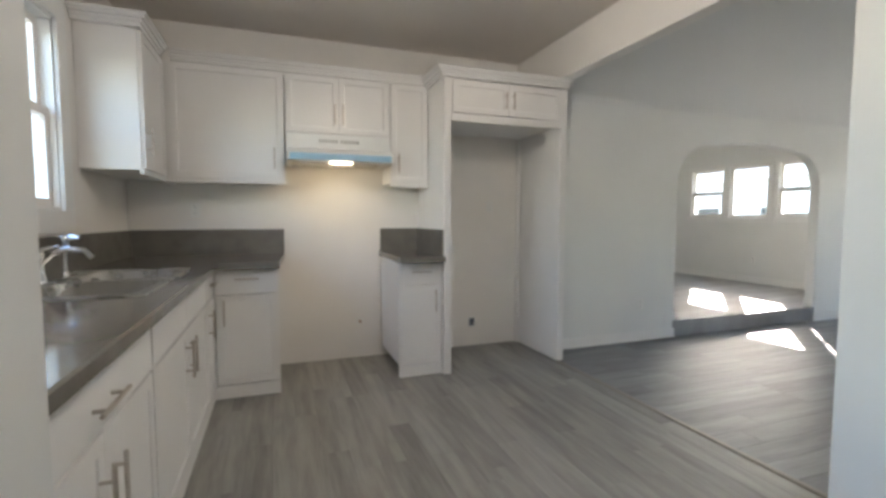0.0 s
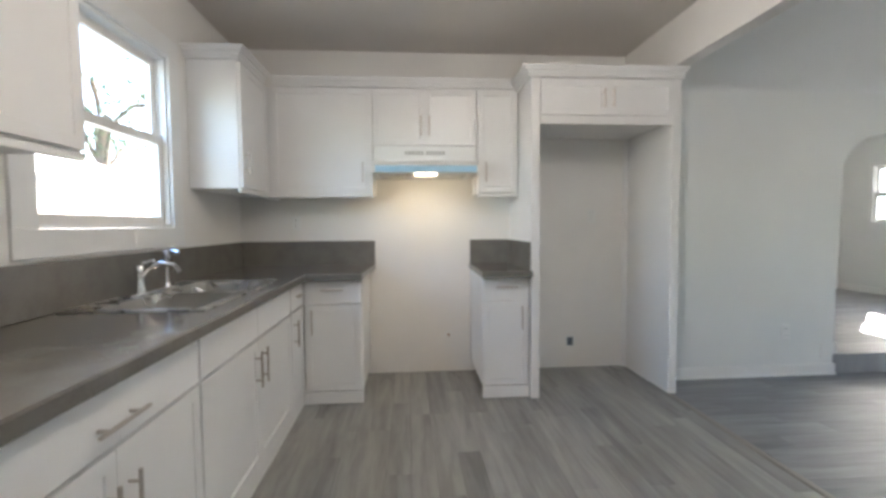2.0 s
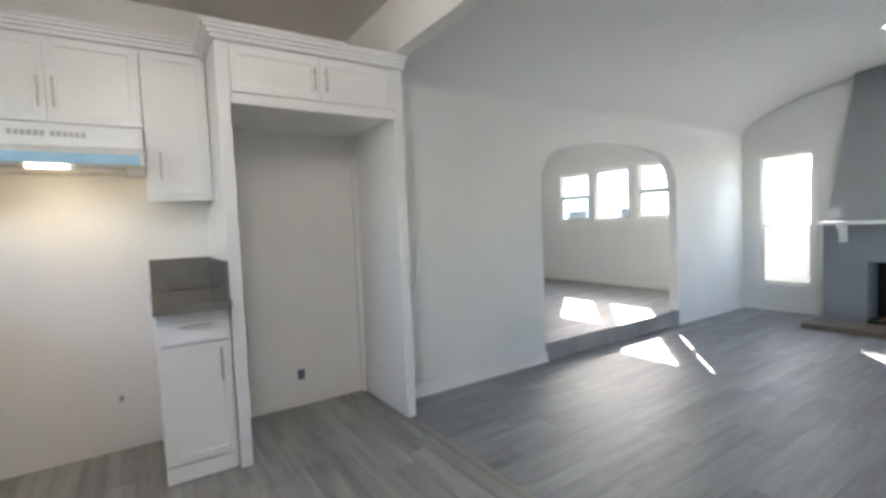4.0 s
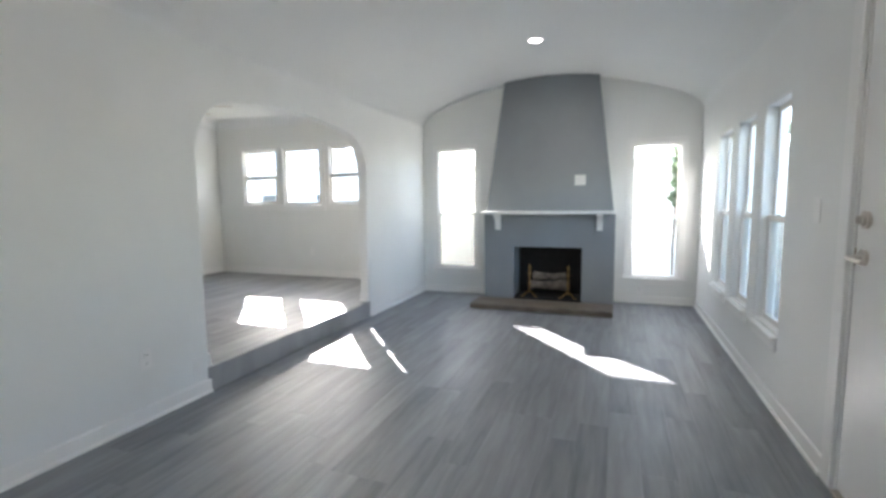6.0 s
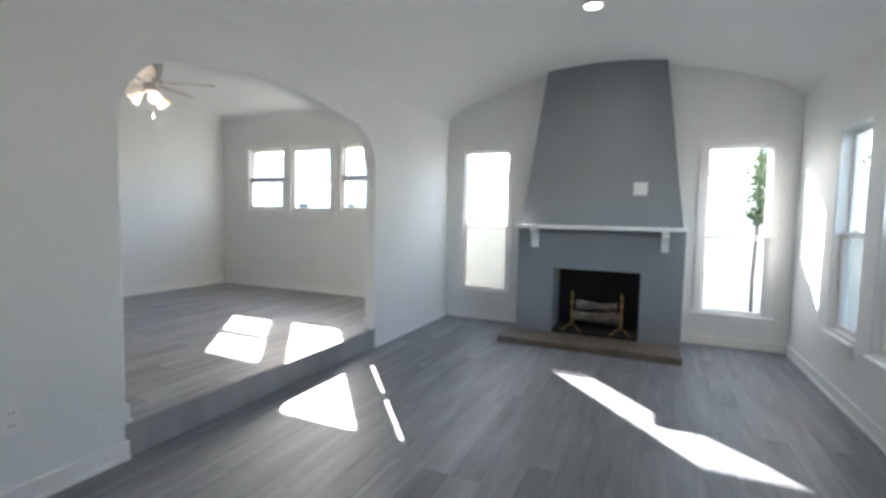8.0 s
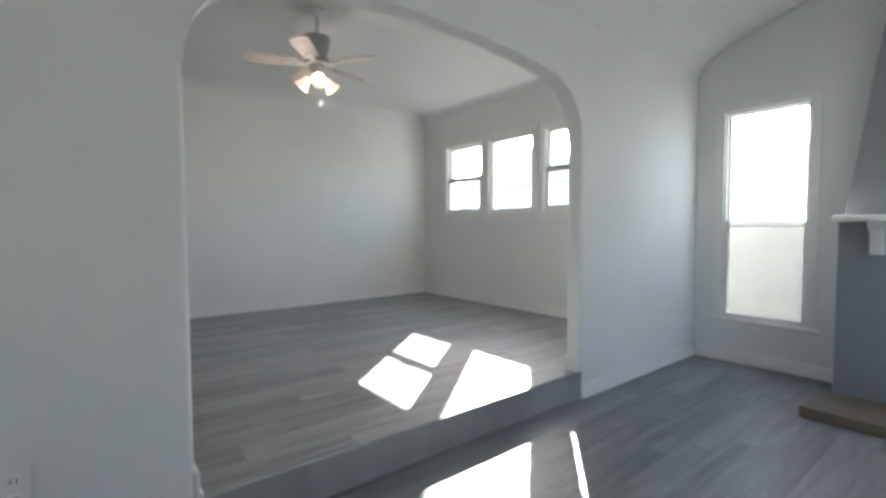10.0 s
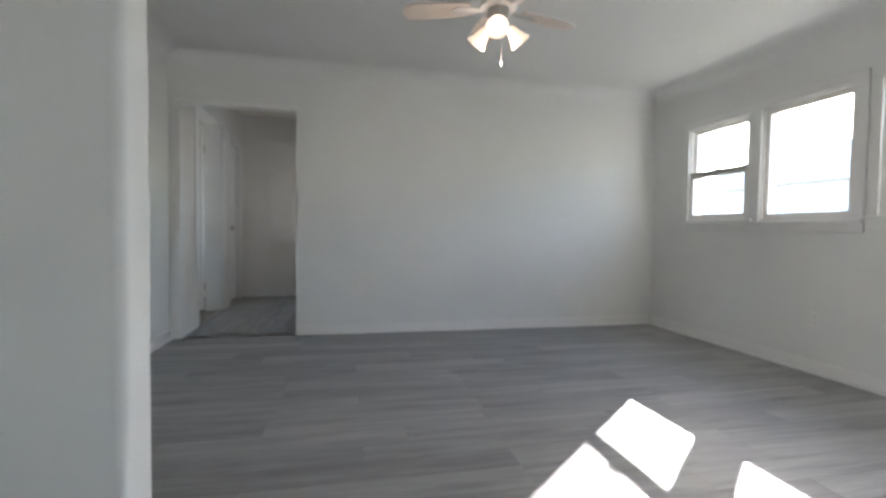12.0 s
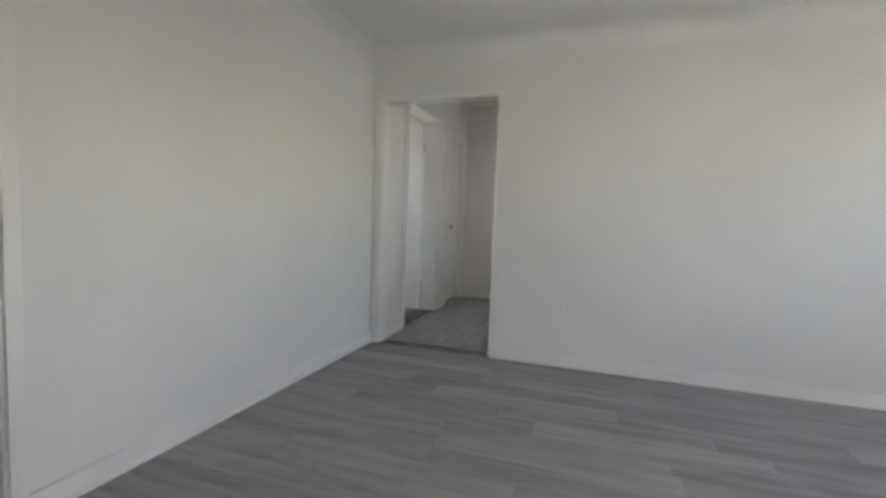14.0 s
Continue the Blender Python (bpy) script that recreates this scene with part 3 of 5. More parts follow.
# hall opening trim
trim = thing("trim_hall_opening", (3.15, RY, STEP), "white painted casing round the hall opening", "trim")
trim["kind"] = "structure"
at = back_face(RY)
part("jamb", box(bmesh.new(), HALL_DOOR[0] - 0.002, HALL_DOOR[0] + 0.012, RY - 0.004, RY + 0.125, STEP, HALL_DOOR[3]), TRIM, trim)
part("jamb", box(bmesh.new(), HALL_DOOR[1] - 0.012, HALL_DOOR[1] + 0.002, RY - 0.004, RY + 0.125, STEP, HALL_DOOR[3]), TRIM, trim)
part("head", box(bmesh.new(), HALL_DOOR[0], HALL_DOOR[1], RY - 0.004, RY + 0.125, HALL_DOOR[3] - 0.012, HALL_DOOR[3] + 0.002), TRIM, trim)
part("casing", cuboid(at, HALL_DOOR[0] - 0.045, HALL_DOOR[0] - 0.003, 0.0005, 0.014, STEP, HALL_DOOR[3] + 0.02, 0.004), TRIM, trim)
part("casing", cuboid(at, HALL_DOOR[0] - 0.045, HALL_DOOR[1] + 0.02, 0.0005, 0.013, HALL_DOOR[3] + 0.003, HALL_DOOR[3] + 0.02, 0.004), TRIM, trim)


# ---- doors ----
def panel_door(name, at, u0, u1, z0, z1, label, category="door", d0=-0.04, d1=0.0):
    d = thing(name, spot(at, (u0 + u1) / 2, d0, z0), label, category)
    d["kind"] = "structure"
    part("leaf", cuboid(at, u0, u1, d0, d1, z0, z1, 0.003), TRIM, d)
    return d


at = west_face(HX - 0.05)
hd1 = thing("door_2", (HX - 0.52, H1[1] - 0.05, STEP), "white painted hall door standing open into a side room", "door")
hd1["kind"] = "structure"
part("leaf", box(bmesh.new(), HX - 0.87, HX - 0.18, H1[1] - 0.075, H1[1] - 0.04, STEP + 0.012, H1[3] - 0.03, 0.003), TRIM, hd1)
for z in (0.39, 1.93):
    part("hinge", rod(bmesh.new(), (HX - 0.172, H1[1] - 0.03, z), (HX - 0.172, H1[1] - 0.03, z + 0.09), 0.009), NICKEL, hd1, "dark metal hinge")
hd2 = panel_door("door_3", at, H2[0] + 0.02, H2[1] - 0.02, STEP + 0.012, H2[3] - 0.02, "white painted door at the hall's end")
bm = rod(bmesh.new(), (HX - 0.05, H2[0] + 0.13, 1.10), (HX - 0.01, H2[0] + 0.13, 1.10), 0.011)
bmesh.ops.create_uvsphere(bm, u_segments=16, v_segments=10, radius=0.028, matrix=Matrix.Translation((HX + 0.005, H2[0] + 0.13, 1.10)))
part("door_knob", bm, NICKEL, hd2, "small metal door knob", smooth=True)
for h in (H1, H2):
    cs = thing("trim_hall_door", (HX, (h[0] + h[1]) / 2, STEP), "white painted casing round a hall door", "trim")
    cs["kind"] = "structure"
    at = west_face(HX)
    for u in (h[0] - 0.075, h[1] - 0.004):
        part("casing", cuboid(at, u, u + 0.079, 0.0005, 0.015, STEP, h[3] - 0.002, 0.004), TRIM, cs)
    part("casing", cuboid(at, h[0] - 0.08, h[1] + 0.08, 0.0005, 0.015, h[3] - 0.002, h[3] + 0.075, 0.004), TRIM, cs)
    part("jamb", box(bmesh.new(), HX - 0.17, HX - 0.001, h[1] - 0.016, h[1] - 0.001, STEP, h[3]), TRIM, cs)
    part("jamb", box(bmesh.new(), HX - 0.17, HX - 0.001, h[0] + 0.001, h[0] + 0.016, STEP, h[3]), TRIM, cs)

at = south_face(YS)
fd = panel_door("door_1", at, FRONT_DOOR[0] + 0.020, FRONT_DOOR[1] - 0.021, 0.015, FRONT_DOOR[3] - 0.02, "white painted front door, closed", d0=-0.05, d1=-0.006)
LX = 3.605
bm = rod(bmesh.new(), (LX, YS - 0.006, 1.00), (LX, YS + 0.006, 1.00), 0.032, n=24)
rod(bm, (LX, YS + 0.004, 1.00), (LX, YS + 0.052, 1.00), 0.010)
tube(bm, [(LX, YS + 0.050, 1.00), (LX - 0.025, YS + 0.056, 1.0), (LX - 0.075, YS + 0.056, 0.998), (LX - 0.12, YS + 0.052, 0.992)], 0.009)
part("door_handle", bm, NICKEL, fd, "satin nickel lever handle", smooth=True)
bm = rod(bmesh.new(), (LX, YS - 0.006, 1.145), (LX, YS + 0.006, 1.145), 0.034, n=24)
rod(bm, (LX, YS + 0.006, 1.145), (LX, YS + 0.014, 1.145), 0.026, 0.020, n=24)
box(bm, LX - 0.005, LX + 0.005, YS + 0.013, YS + 0.030, 1.130, 1.160, 0.003)
part("deadbolt", bm, NICKEL, fd, "round nickel deadbolt with thumb turn", smooth=True)
part("strike_plate", cuboid(at, FRONT_DOOR[1] - 0.0195, FRONT_DOOR[1] - 0.0175, -0.03, -0.004, 0.96, 1.03), BRASS, fd, "small brass strike plate")
cs = thing("trim_front_door", (3.25, YS, 0), "white painted casing round the front door", "trim")
cs["kind"] = "structure"
part("casing", cuboid(at, FRONT_DOOR[1] - 0.004, FRONT_DOOR[1] + 0.085, 0.0005, 0.018, 0, FRONT_DOOR[3] + 0.0, 0.005), TRIM, cs)
part("casing", cuboid(at, FRONT_DOOR[0] - 0.085, FRONT_DOOR[0] + 0.004, 0.0005, 0.018, 0, FRONT_DOOR[3] + 0.0, 0.005), TRIM, cs)
part("casing", cuboid(at, FRONT_DOOR[0] - 0.09, FRONT_DOOR[1] + 0.09, 0.0005, 0.018, FRONT_DOOR[3], FRONT_DOOR[3] + 0.085, 0.005), TRIM, cs)
part("jamb", cuboid(at, FRONT_DOOR[1] - 0.018, FRONT_DOOR[1] - 0.001, -0.125, -0.001, 0, FRONT_DOOR[3]), TRIM, cs)
part("jamb", cuboid(at, FRONT_DOOR[0] + 0.001, FRONT_DOOR[0] + 0.018, -0.125, -0.001, 0, FRONT_DOOR[3]), TRIM, cs)
part("threshold", cuboid(at, FRONT_DOOR[0] + 0.02, FRONT_DOOR[1] - 0.02, -0.125, 0.02, 0.0005, 0.014, 0.004), NICKEL, cs)


# ---- kitchen cabinets ----
def shaker(cab, name, at, u0, u1, z0, z1, frame=0.058):
    """A framed cabinet front: raised rails and stiles round a sunk panel."""
    bm = bmesh.new()
    g = 0.0015
    u0, u1, z0, z1 = u0 + g, u1 - g, z0 + g, z1 - g
    if z1 - z0 > 0.22:
        cuboid(at, u0, u1, 0.001, 0.020, z0, z1, 0, bm)
        out = spot(at, 0, 1, 0) - spot(at, 0, 0, 0)
        bm.normal_update()
        face = max(bm.faces, key=lambda f: f.normal.dot(out))
        bmesh.ops.inset_region(bm, faces=[face], thickness=frame)
        bmesh.ops.inset_region(bm, faces=[face], thickness=0.004)
        bmesh.ops.translate(bm, verts=face.verts, vec=out * -0.006)
    else:
        cuboid(at, u0, u1, 0.001, 0.020, z0, z1, 0.002, bm)
    return part(name, bm, CAB, cab)


def pull(front, at, u, z, length, upright=True):
    """A bar pull on two posts."""
    h = length / 2
    a, b = ((u, z - h), (u, z + h)) if upright else ((u - h, z), (u + h, z))
    bm = rod(bmesh.new(), spot(at, a[0], 0.05, a[1]), spot(at, b[0], 0.05, b[1]), 0.0058)
    for s in (-0.62, 0.62):
        p = (u, z + s * h) if upright else (u + s * h, z)
        rod(bm, spot(at, p[0], 0.019, p[1]), spot(at, p[0], 0.05, p[1]), 0.0048)
    return part("handle", bm, NICKEL, front, "brushed nickel bar pull", smooth=True)


def cabinet(name, at, u0, u1, depth, z0, z1, label, group, base_foot=False):
    cab = thing(name, spot(at, (u0 + u1) / 2, -depth / 2, z0 if not base_foot else 0.0), label, "cabinet", group)
    part("body", cuboid(at, u0 + 0.0008, u1 - 0.0008, -depth + 0.001, 0, z0, z1, 0.001), CAB, cab)
    if base_foot:
        part("plinth", cuboid(at, u0 + 0.001, u1 - 0.001, -0.03, 0.012, 0.0005, 0.088, 0.003), CAB, cab, "flush white plinth board")
    return cab


CT, CB = 0.915, 0.872               # countertop, its underside
LW = west_face(-0.555)              # left run fronts
BF = back_face(3.165)               # back run fronts
BASES = "base cabinets of the kitchen"

c = cabinet("base_cabinet", LW, 0.592, 1.59, 0.60, 0.09, CB - 0.001, "white base cabinet with one wide drawer over two doors", BASES, True)
f = shaker(c, "drawer_front", LW, 0.605, 1.58, 0.705, 0.865)
pull(f, LW, 1.13, 0.765, 0.20, False)
f = shaker(c, "door", LW, 0.605, 1.13, 0.10, 0.695)
pull(f, LW, 1.09, 0.535, 0.17)
f = shaker(c, "door", LW, 1.13, 1.58, 0.10, 0.695)
pull(f, LW, 1.175, 0.535, 0.17)
c = thing("base_cabinet", (-0.85, 2.2, 0), "white sink base cabinet with plain fronts over two doors", "cabinet", BASES)
part("body", box(bmesh.new(), KX + 0.002, -0.555, 1.591, 2.82, 0.09, 0.66, 0.001), CAB, c)
part("front_rail", box(bmesh.new(), -0.60, -0.555, 1.591, 2.82, 0.66, CB - 0.001, 0.001), CAB, c)
part("plinth", cuboid(LW, 1.592, 2.819, -0.03, 0.012, 0.0005, 0.088, 0.003), CAB, c)
shaker(c, "false_front", LW, 1.60, 2.205, 0.705, 0.865)
shaker(c, "false_front", LW, 2.205, 2.81, 0.705, 0.865)
f = shaker(c, "door", LW, 1.60, 2.205, 0.10, 0.695)
pull(f, LW, 2.16, 0.565, 0.17)
f = shaker(c, "door", LW, 2.205, 2.81, 0.10, 0.695)
pull(f, LW, 2.25, 0.565, 0.17)
c = cabinet("base_cabinet", LW, 2.82, 3.165, 0.60, 0.09, CB - 0.001, "white base cabinet with a drawer over one door", BASES, True)
f = shaker(c, "drawer_front", LW, 2.83, 3.14, 0.705, 0.865)
pull(f, LW, 2.985, 0.79, 0.14, False)
f = shaker(c, "door", LW, 2.83, 3.14, 0.10, 0.695)
pull(f, LW, 2.885, 0.565, 0.17)
c = cabinet("base_cabinet", BF, KX + 0.005, -0.136, 0.62, 0.09, CB - 0.001, "white corner base cabinet with a drawer over one door", BASES, True)
f = shaker(c, "drawer_front", BF, -0.525, -0.148, 0.705, 0.865)
pull(f, BF, -0.335, 0.80, 0.15, False)
f = shaker(c, "door", BF, -0.525, -0.148, 0.10, 0.695)
pull(f, BF, -0.475, 0.58, 0.17)
c = cabinet("base_cabinet", BF, 0.702, 1.038, 0.62, 0.09, CB - 0.001, "narrow white base cabinet beside the refrigerator recess", BASES, True)
f = shaker(c, "drawer_front", BF, 0.712, 1.028, 0.705, 0.865)
pull(f, BF, 0.87, 0.80, 0.15, False)
f = shaker(c, "door", BF, 0.712, 1.028, 0.10, 0.695, 0.05)
pull(f, BF, 0.98, 0.58, 0.17)

# worktops
SX0, SX1, SY0, SY1 = -1.112, -0.617, 1.812, 2.752       # sink cut-out
top = thing("countertop", (-0.8, 2.0, CB), "polished dark grey stone countertop in an L shape", "countertop")
bm = bmesh.new()
CFX, CFY = -0.505, 3.085
for x0, x1, y0, y1 in ((KX + 0.001, CFX, 0.592, SY0), (KX + 0.001, SX0, SY0, SY1), (SX1, CFX, SY0, SY1), (KX + 0.001, CFX, SY1, KY - 0.001)):
    box(bm, x0, x1, y0, y1, CB, CT)
extrude_profile(bm, [(CFX, CFY), (-0.130, CFY), (-0.088, KY - 0.001), (CFX, KY - 0.001)], "z", CB, CT)
bmesh.ops.remove_doubles(bm, verts=bm.verts, dist=0.0004)
part("slab", bm, COUNTER, top)
part("front_edge", extrude_profile(bmesh.new(), [(CFX, CB - 0.006), (CFX + 0.008, CB), (CFX + 0.010, CT - 0.006), (CFX + 0.004, CT), (CFX, CT)], "y", 0.592, CFY - 0.010), COUNTER, top)
part("front_edge", extrude_profile(bmesh.new(), [(CFY, CB - 0.006), (CFY - 0.008, CB), (CFY - 0.010, CT - 0.006), (CFY - 0.004, CT), (CFY, CT)], "x", CFX + 0.0105, -0.130), COUNTER, top)
part("backsplash", box(bmesh.new(), KX + 0.001, KX + 0.02, 0.592, KY - 0.02, CT + 0.0005, 1.112, 0.002), COUNTER, top)
part("backsplash", box(bmesh.new(), KX + 0.001, -0.088, KY - 0.0195, KY - 0.001, CT + 0.0005, 1.112, 0.002), COUNTER, top)
top = thing("countertop", (0.85, 3.45, CB), "short polished dark grey stone countertop", "countertop")
part("slab", box(bmesh.new(), 0.69, 1.0395, CFY - 0.02, KY - 0.001, CB, CT, 0.004), COUNTER, top)
part("backsplash", box(bmesh.new(), 0.70, 1.019, KY - 0.0195, KY - 0.001, CT + 0.0005, 1.112, 0.002), COUNTER, top)
part("backsplash", box(bmesh.new(), 1.0195, 1.0395, 3.12, KY - 0.001, CT + 0.0005, 1.112, 0.002), COUNTER, top)


# sink: rim, two bowls
def rounded(x0, x1, y0, y1, r, n=6):
    pts = []
    for cx, cy, a in ((x1 - r, y1 - r, 0), (x0 + r, y1 - r, 90), (x0 + r, y0 + r, 180), (x1 - r, y0 + r, 270)):
        for k in range(n + 1):
            t = radians(a + 90 * k / n)
            pts.append((cx + r * math.cos(t), cy + r * math.sin(t)))
    return pts


sink = thing("kitchen_sink", ((SX0 + SX1) / 2, (SY0 + SY1) / 2, CT), "double-bowl stainless steel drop-in kitchen sink", "sink")
mid = (SY0 + SY1) / 2


def ring_strip(bm, loops):
    vs = [[bm.verts.new((x, y, z)) for x, y in pts] for pts, z in loops]
    for a, b in zip(vs, vs[1:]):
        k = len(a)
        for i in range(k):
            bm.faces.new((a[i], a[(i + 1) % k], b[(i + 1) % k], b[i]))
    return vs


for y0, y1 in ((SY0 + 0.03, mid - 0.012), (mid + 0.012, SY1 - 0.03)):
    bm = bmesh.new()
    x0, x1 = SX0 + 0.075, SX1 - 0.025
    vs = ring_strip(bm, [(rounded(x0 - 0.012, x1 + 0.012, y0 - 0.012, y1 + 0.012, 0.07), CT + 0.005), (rounded(x0, x1, y0, y1, 0.065), CT + 0.002), (rounded(x0 + 0.008, x1 - 0.008, y0 + 0.008, y1 - 0.008, 0.06), CT - 0.05),
                         (rounded(x0 + 0.02, x1 - 0.02, y0 + 0.02, y1 - 0.02, 0.06), CT - 0.165), (rounded(x0 + 0.05, x1 - 0.05, y0 + 0.05, y1 - 0.05, 0.05), CT - 0.18)])
    bm.faces.new(vs[-1])
    b = part("bowl", bm, STEEL, sink, smooth=True)
    part("drain", lathe(bmesh.new(), [(0.042, 0.0), (0.042, 0.003), (0.03, 0.001), (0.012, 0.0005)], ((x0 + x1) / 2, (y0 + y1) / 2, CT - 0.1798)), CHROME, b, smooth=True)
bm = bmesh.new()
for x0, x1, y0, y1 in ((SX0 - 0.025, SX0 + 0.066, SY0 - 0.025, SY1 + 0.025), (SX1 - 0.016, SX1 + 0.022, SY0 - 0.025, SY1 + 0.025), (SX0 + 0.066, SX1 - 0.016, SY0 - 0.025, SY0 + 0.021),
                       (SX0 + 0.066, SX1 - 0.016, SY1 - 0.021, SY1 + 0.025), (SX0 + 0.066, SX1 - 0.016, mid - 0.021, mid + 0.021)):
    box(bm, x0, x1, y0, y1, CT + 0.0006, CT + 0.0052)
part("rim", bm, STEEL, sink)

fc = thing("faucet", (-1.075, 2.220, CT + 0.005), "chrome kitchen faucet on the sink deck", "faucet")
part("deck_plate", box(bmesh.new(), -1.108, -1.048, 2.110, 2.540, CT + 0.0053, CT + 0.016, 0.005), CHROME, fc)
part("body", lathe(bmesh.new(), [(0.026, 0), (0.026, 0.02), (0.021, 0.03), (0.020, 0.085), (0.024, 0.10), (0.020, 0.125), (0.004, 0.13)], (-1.075, 2.220, CT + 0.014)), CHROME, fc, smooth=True)
part("spout", tube(bmesh.new(), [(-1.07, 2.220, CT + 0.09), (-1.025, 2.215, CT + 0.135), (-0.965, 2.205, CT + 0.155), (-0.905, 2.195, CT + 0.145), (-0.88, 2.192, CT + 0.115)], 0.012), CHROME, fc, smooth=True)
part("lever", tube(bmesh.new(), [(-1.075, 2.220, CT + 0.135), (-1.055, 2.220, CT + 0.155), (-1.005, 2.220, CT + 0.165)], 0.007), CHROME, fc, smooth=True)
sp = thing("side_sprayer", (-1.075, 2.465, CT + 0.005), "chrome pull-out side sprayer on the sink deck", "sprayer")
part("collar", lathe(bmesh.new(), [(0.022, 0), (0.022, 0.01), (0.013, 0.03)], (-1.075, 2.465, CT + 0.0053)), CHROME, sp, smooth=True)
part("head", lathe(bmesh.new(), [(0.013, 0.0), (0.012, 0.06), (0.016, 0.10), (0.023, 0.13), (0.022, 0.16), (0.010, 0.17)], (-1.075, 2.465, CT + 0.034)), CHROME, sp, smooth=True)
part("spout", tube(bmesh.new(), [(-1.075, 2.465, CT + 0.18), (-1.045, 2.465, CT + 0.195), (-1.01, 2.465, CT + 0.19)], 0.014), CHROME, sp, smooth=True)

# upper cabinets
UPPERS = "upper cabinets of the kitchen"
UZ0, UZ1 = 1.475, 2.265
UW = west_face(-0.86)
UB = back_face(3.50)


def upper(name, at, u0, u1, depth, z0, z1, label, doors, pulls, rail=True):
    c = cabinet(name, at, u0, u1, depth, z0, z1, label, UPPERS)
    if rail:
        part("light_rail", cuboid(at, u0 + 0.001, u1 - 0.001, -0.012, 0.012, z0 - 0.026, z0 - 0.0005, 0.004), CAB, c)
    for (a, b), (u, z) in zip(doors, pulls):
        f = shaker(c, "door", at, a, b, z0 + 0.008, z1 - 0.008)
        pull(f, at, u, z, 0.15)
    return c


upper("wall_cabinet", UW, 0.592, 1.55, 0.298, UZ0, UZ1, "white wall cabinet with two doors beside the kitchen window", [(0.60, 1.07), (1.07, 1.542)], [(1.03, UZ0 + 0.16), (1.11, UZ0 + 0.16)])
upper("wall_cabinet", UW, 2.945, KY - 0.002, 0.298, UZ0, UZ1, "white wall cabinet on the far side of the window", [(2.955, 3.48)], [(3.0, UZ0 + 0.17)])
upper("wall_cabinet", UB, -0.8595, -0.072, 0.30, UZ0, UZ1, "white corner wall cabinet with one wide door", [(-0.81, -0.08)], [(-0.145, UZ0 + 0.16)])
upper("wall_cabinet", UB, -0.071, 0.717, 0.30, 1.83, UZ1, "white short wall cabinet above the range hood", [(-0.063, 0.323), (0.323, 0.71)], [(0.292, 1.98), (0.354, 1.98)], False)
upper("wall_cabinet", UB, 0.718, 1.038, 0.30, UZ0, UZ1, "narrow white wall cabinet beside the refrigerator recess", [(0.728, 1.028)], [(0.785, UZ0 + 0.16)])

enc = thing("refrigerator_enclosure", (1.57, 3.45, 0), "white refrigerator surround with a two-door cabinet on top", "cabinet", UPPERS)
part("side_panel", box(bmesh.new(), 1.04, 1.10, 3.115, KY - 0.002, 0.0005, 2.24, 0.002), CAB, enc)
part("side_panel", box(bmesh.new(), 2.052, 2.112, 3.115, KY - 0.002, 0.0005, 2.24, 0.002), CAB, enc)
part("top_box", box(bmesh.new(), 1.101, 2.051, 3.125, KY - 0.002, 1.945, 2.24, 0.001), CAB, enc)
EF = back_face(3.125)
part("lower_rail", cuboid(EF, 1.101, 2.051, 0.0005, 0.016, 1.925, 1.975, 0.003), CAB, enc)
f = shaker(enc, "door", EF, 1.104, 1.576, 1.985, 2.225)
pull(f, EF, 1.545, 2.10, 0.13)
f = shaker(enc, "door", EF, 1.576, 2.049, 1.985, 2.225)
pull(f, EF, 1.61, 2.10, 0.13)
part("corner_bead", box(bmesh.new(), 2.017, 2.051, KY - 0.03, KY - 0.002, 0.0005, 1.94, 0.002), CAB, enc)


def crown(name, at, u0, u1, z, label, left=0.0, right=0.0):
    """Stepped crown moulding, out from the cabinet face."""
    bm = bmesh.new()
    for d, a, b in ((0.024, 0.0, 0.022), (0.036, 0.022, 0.04), (0.054, 0.04, 0.056), (0.066, 0.056, 0.072)):
        cuboid(at, u0 - left * d, u1 + right * d, -0.02, d, z + a, z + b, 0.003, bm)
    return structure(name, bm, CAB, label, "crown moulding")


crown("trim_crown", UW, 0.592, 1.55, UZ1, "white stepped crown moulding on a wall cabinet", 0, 1)
crown("trim_crown", UW, 2.945, 3.43, UZ1, "white stepped crown moulding on a wall cabinet", 1, 0)
crown("trim_crown", UB, -0.794, 1.0, UZ1, "white stepped crown moulding along the wall cabinets")
crown("trim_crown", back_face(3.115), 1.04, 2.112, 2.241, "white stepped crown moulding on the refrigerator surround", 1, 0.3)
bm = bmesh.new()
for d, a, b in ((0.024, 0.0, 0.022), (0.036, 0.022, 0.04), (0.054, 0.04, 0.056), (0.066, 0.056, 0.072)):
    box(bm, 1.04 - d, 1.0395, 3.135, 3.55, 2.241 + a, 2.241 + b, 0.003)
    box(bm, -1.159, -0.861, 2.944 - d, 2.9435, UZ1 + a, UZ1 + b, 0.003)
structure("trim_crown", bm, CAB, "white crown moulding returns on the cabinet sides", "crown moulding")

# range hood
SLOT = plain("grey_vent_slot", (0.48, 0.47, 0.45), 0.6)
hood = thing("range_hood", (0.305, 3.5, 1.60), "white under-cabinet range hood with blue film on its lip", "range hood")
part("body", extrude_profile(bmesh.new(), [(KY - 0.002, 1.829), (3.47, 1.829), (3.455, 1.72), (3.33, 1.67), (3.32, 1.615), (KY - 0.002, 1.615)], "x", -0.064, 0.71), PLASTIC, hood)
part("front_lip", box(bmesh.new(), -0.045, 0.69, 3.313, 3.3195, 1.618, 1.666, 0.002), BLUE, hood, "pale blue protective film strip")
for k in range(12):
    x = 0.17 + 0.024 * k + (0.016 if k > 5 else 0)
    part("vent_slot", box(bmesh.new(), x, x + 0.017, 3.4555, 3.4605, 1.765, 1.79), SLOT, hood)
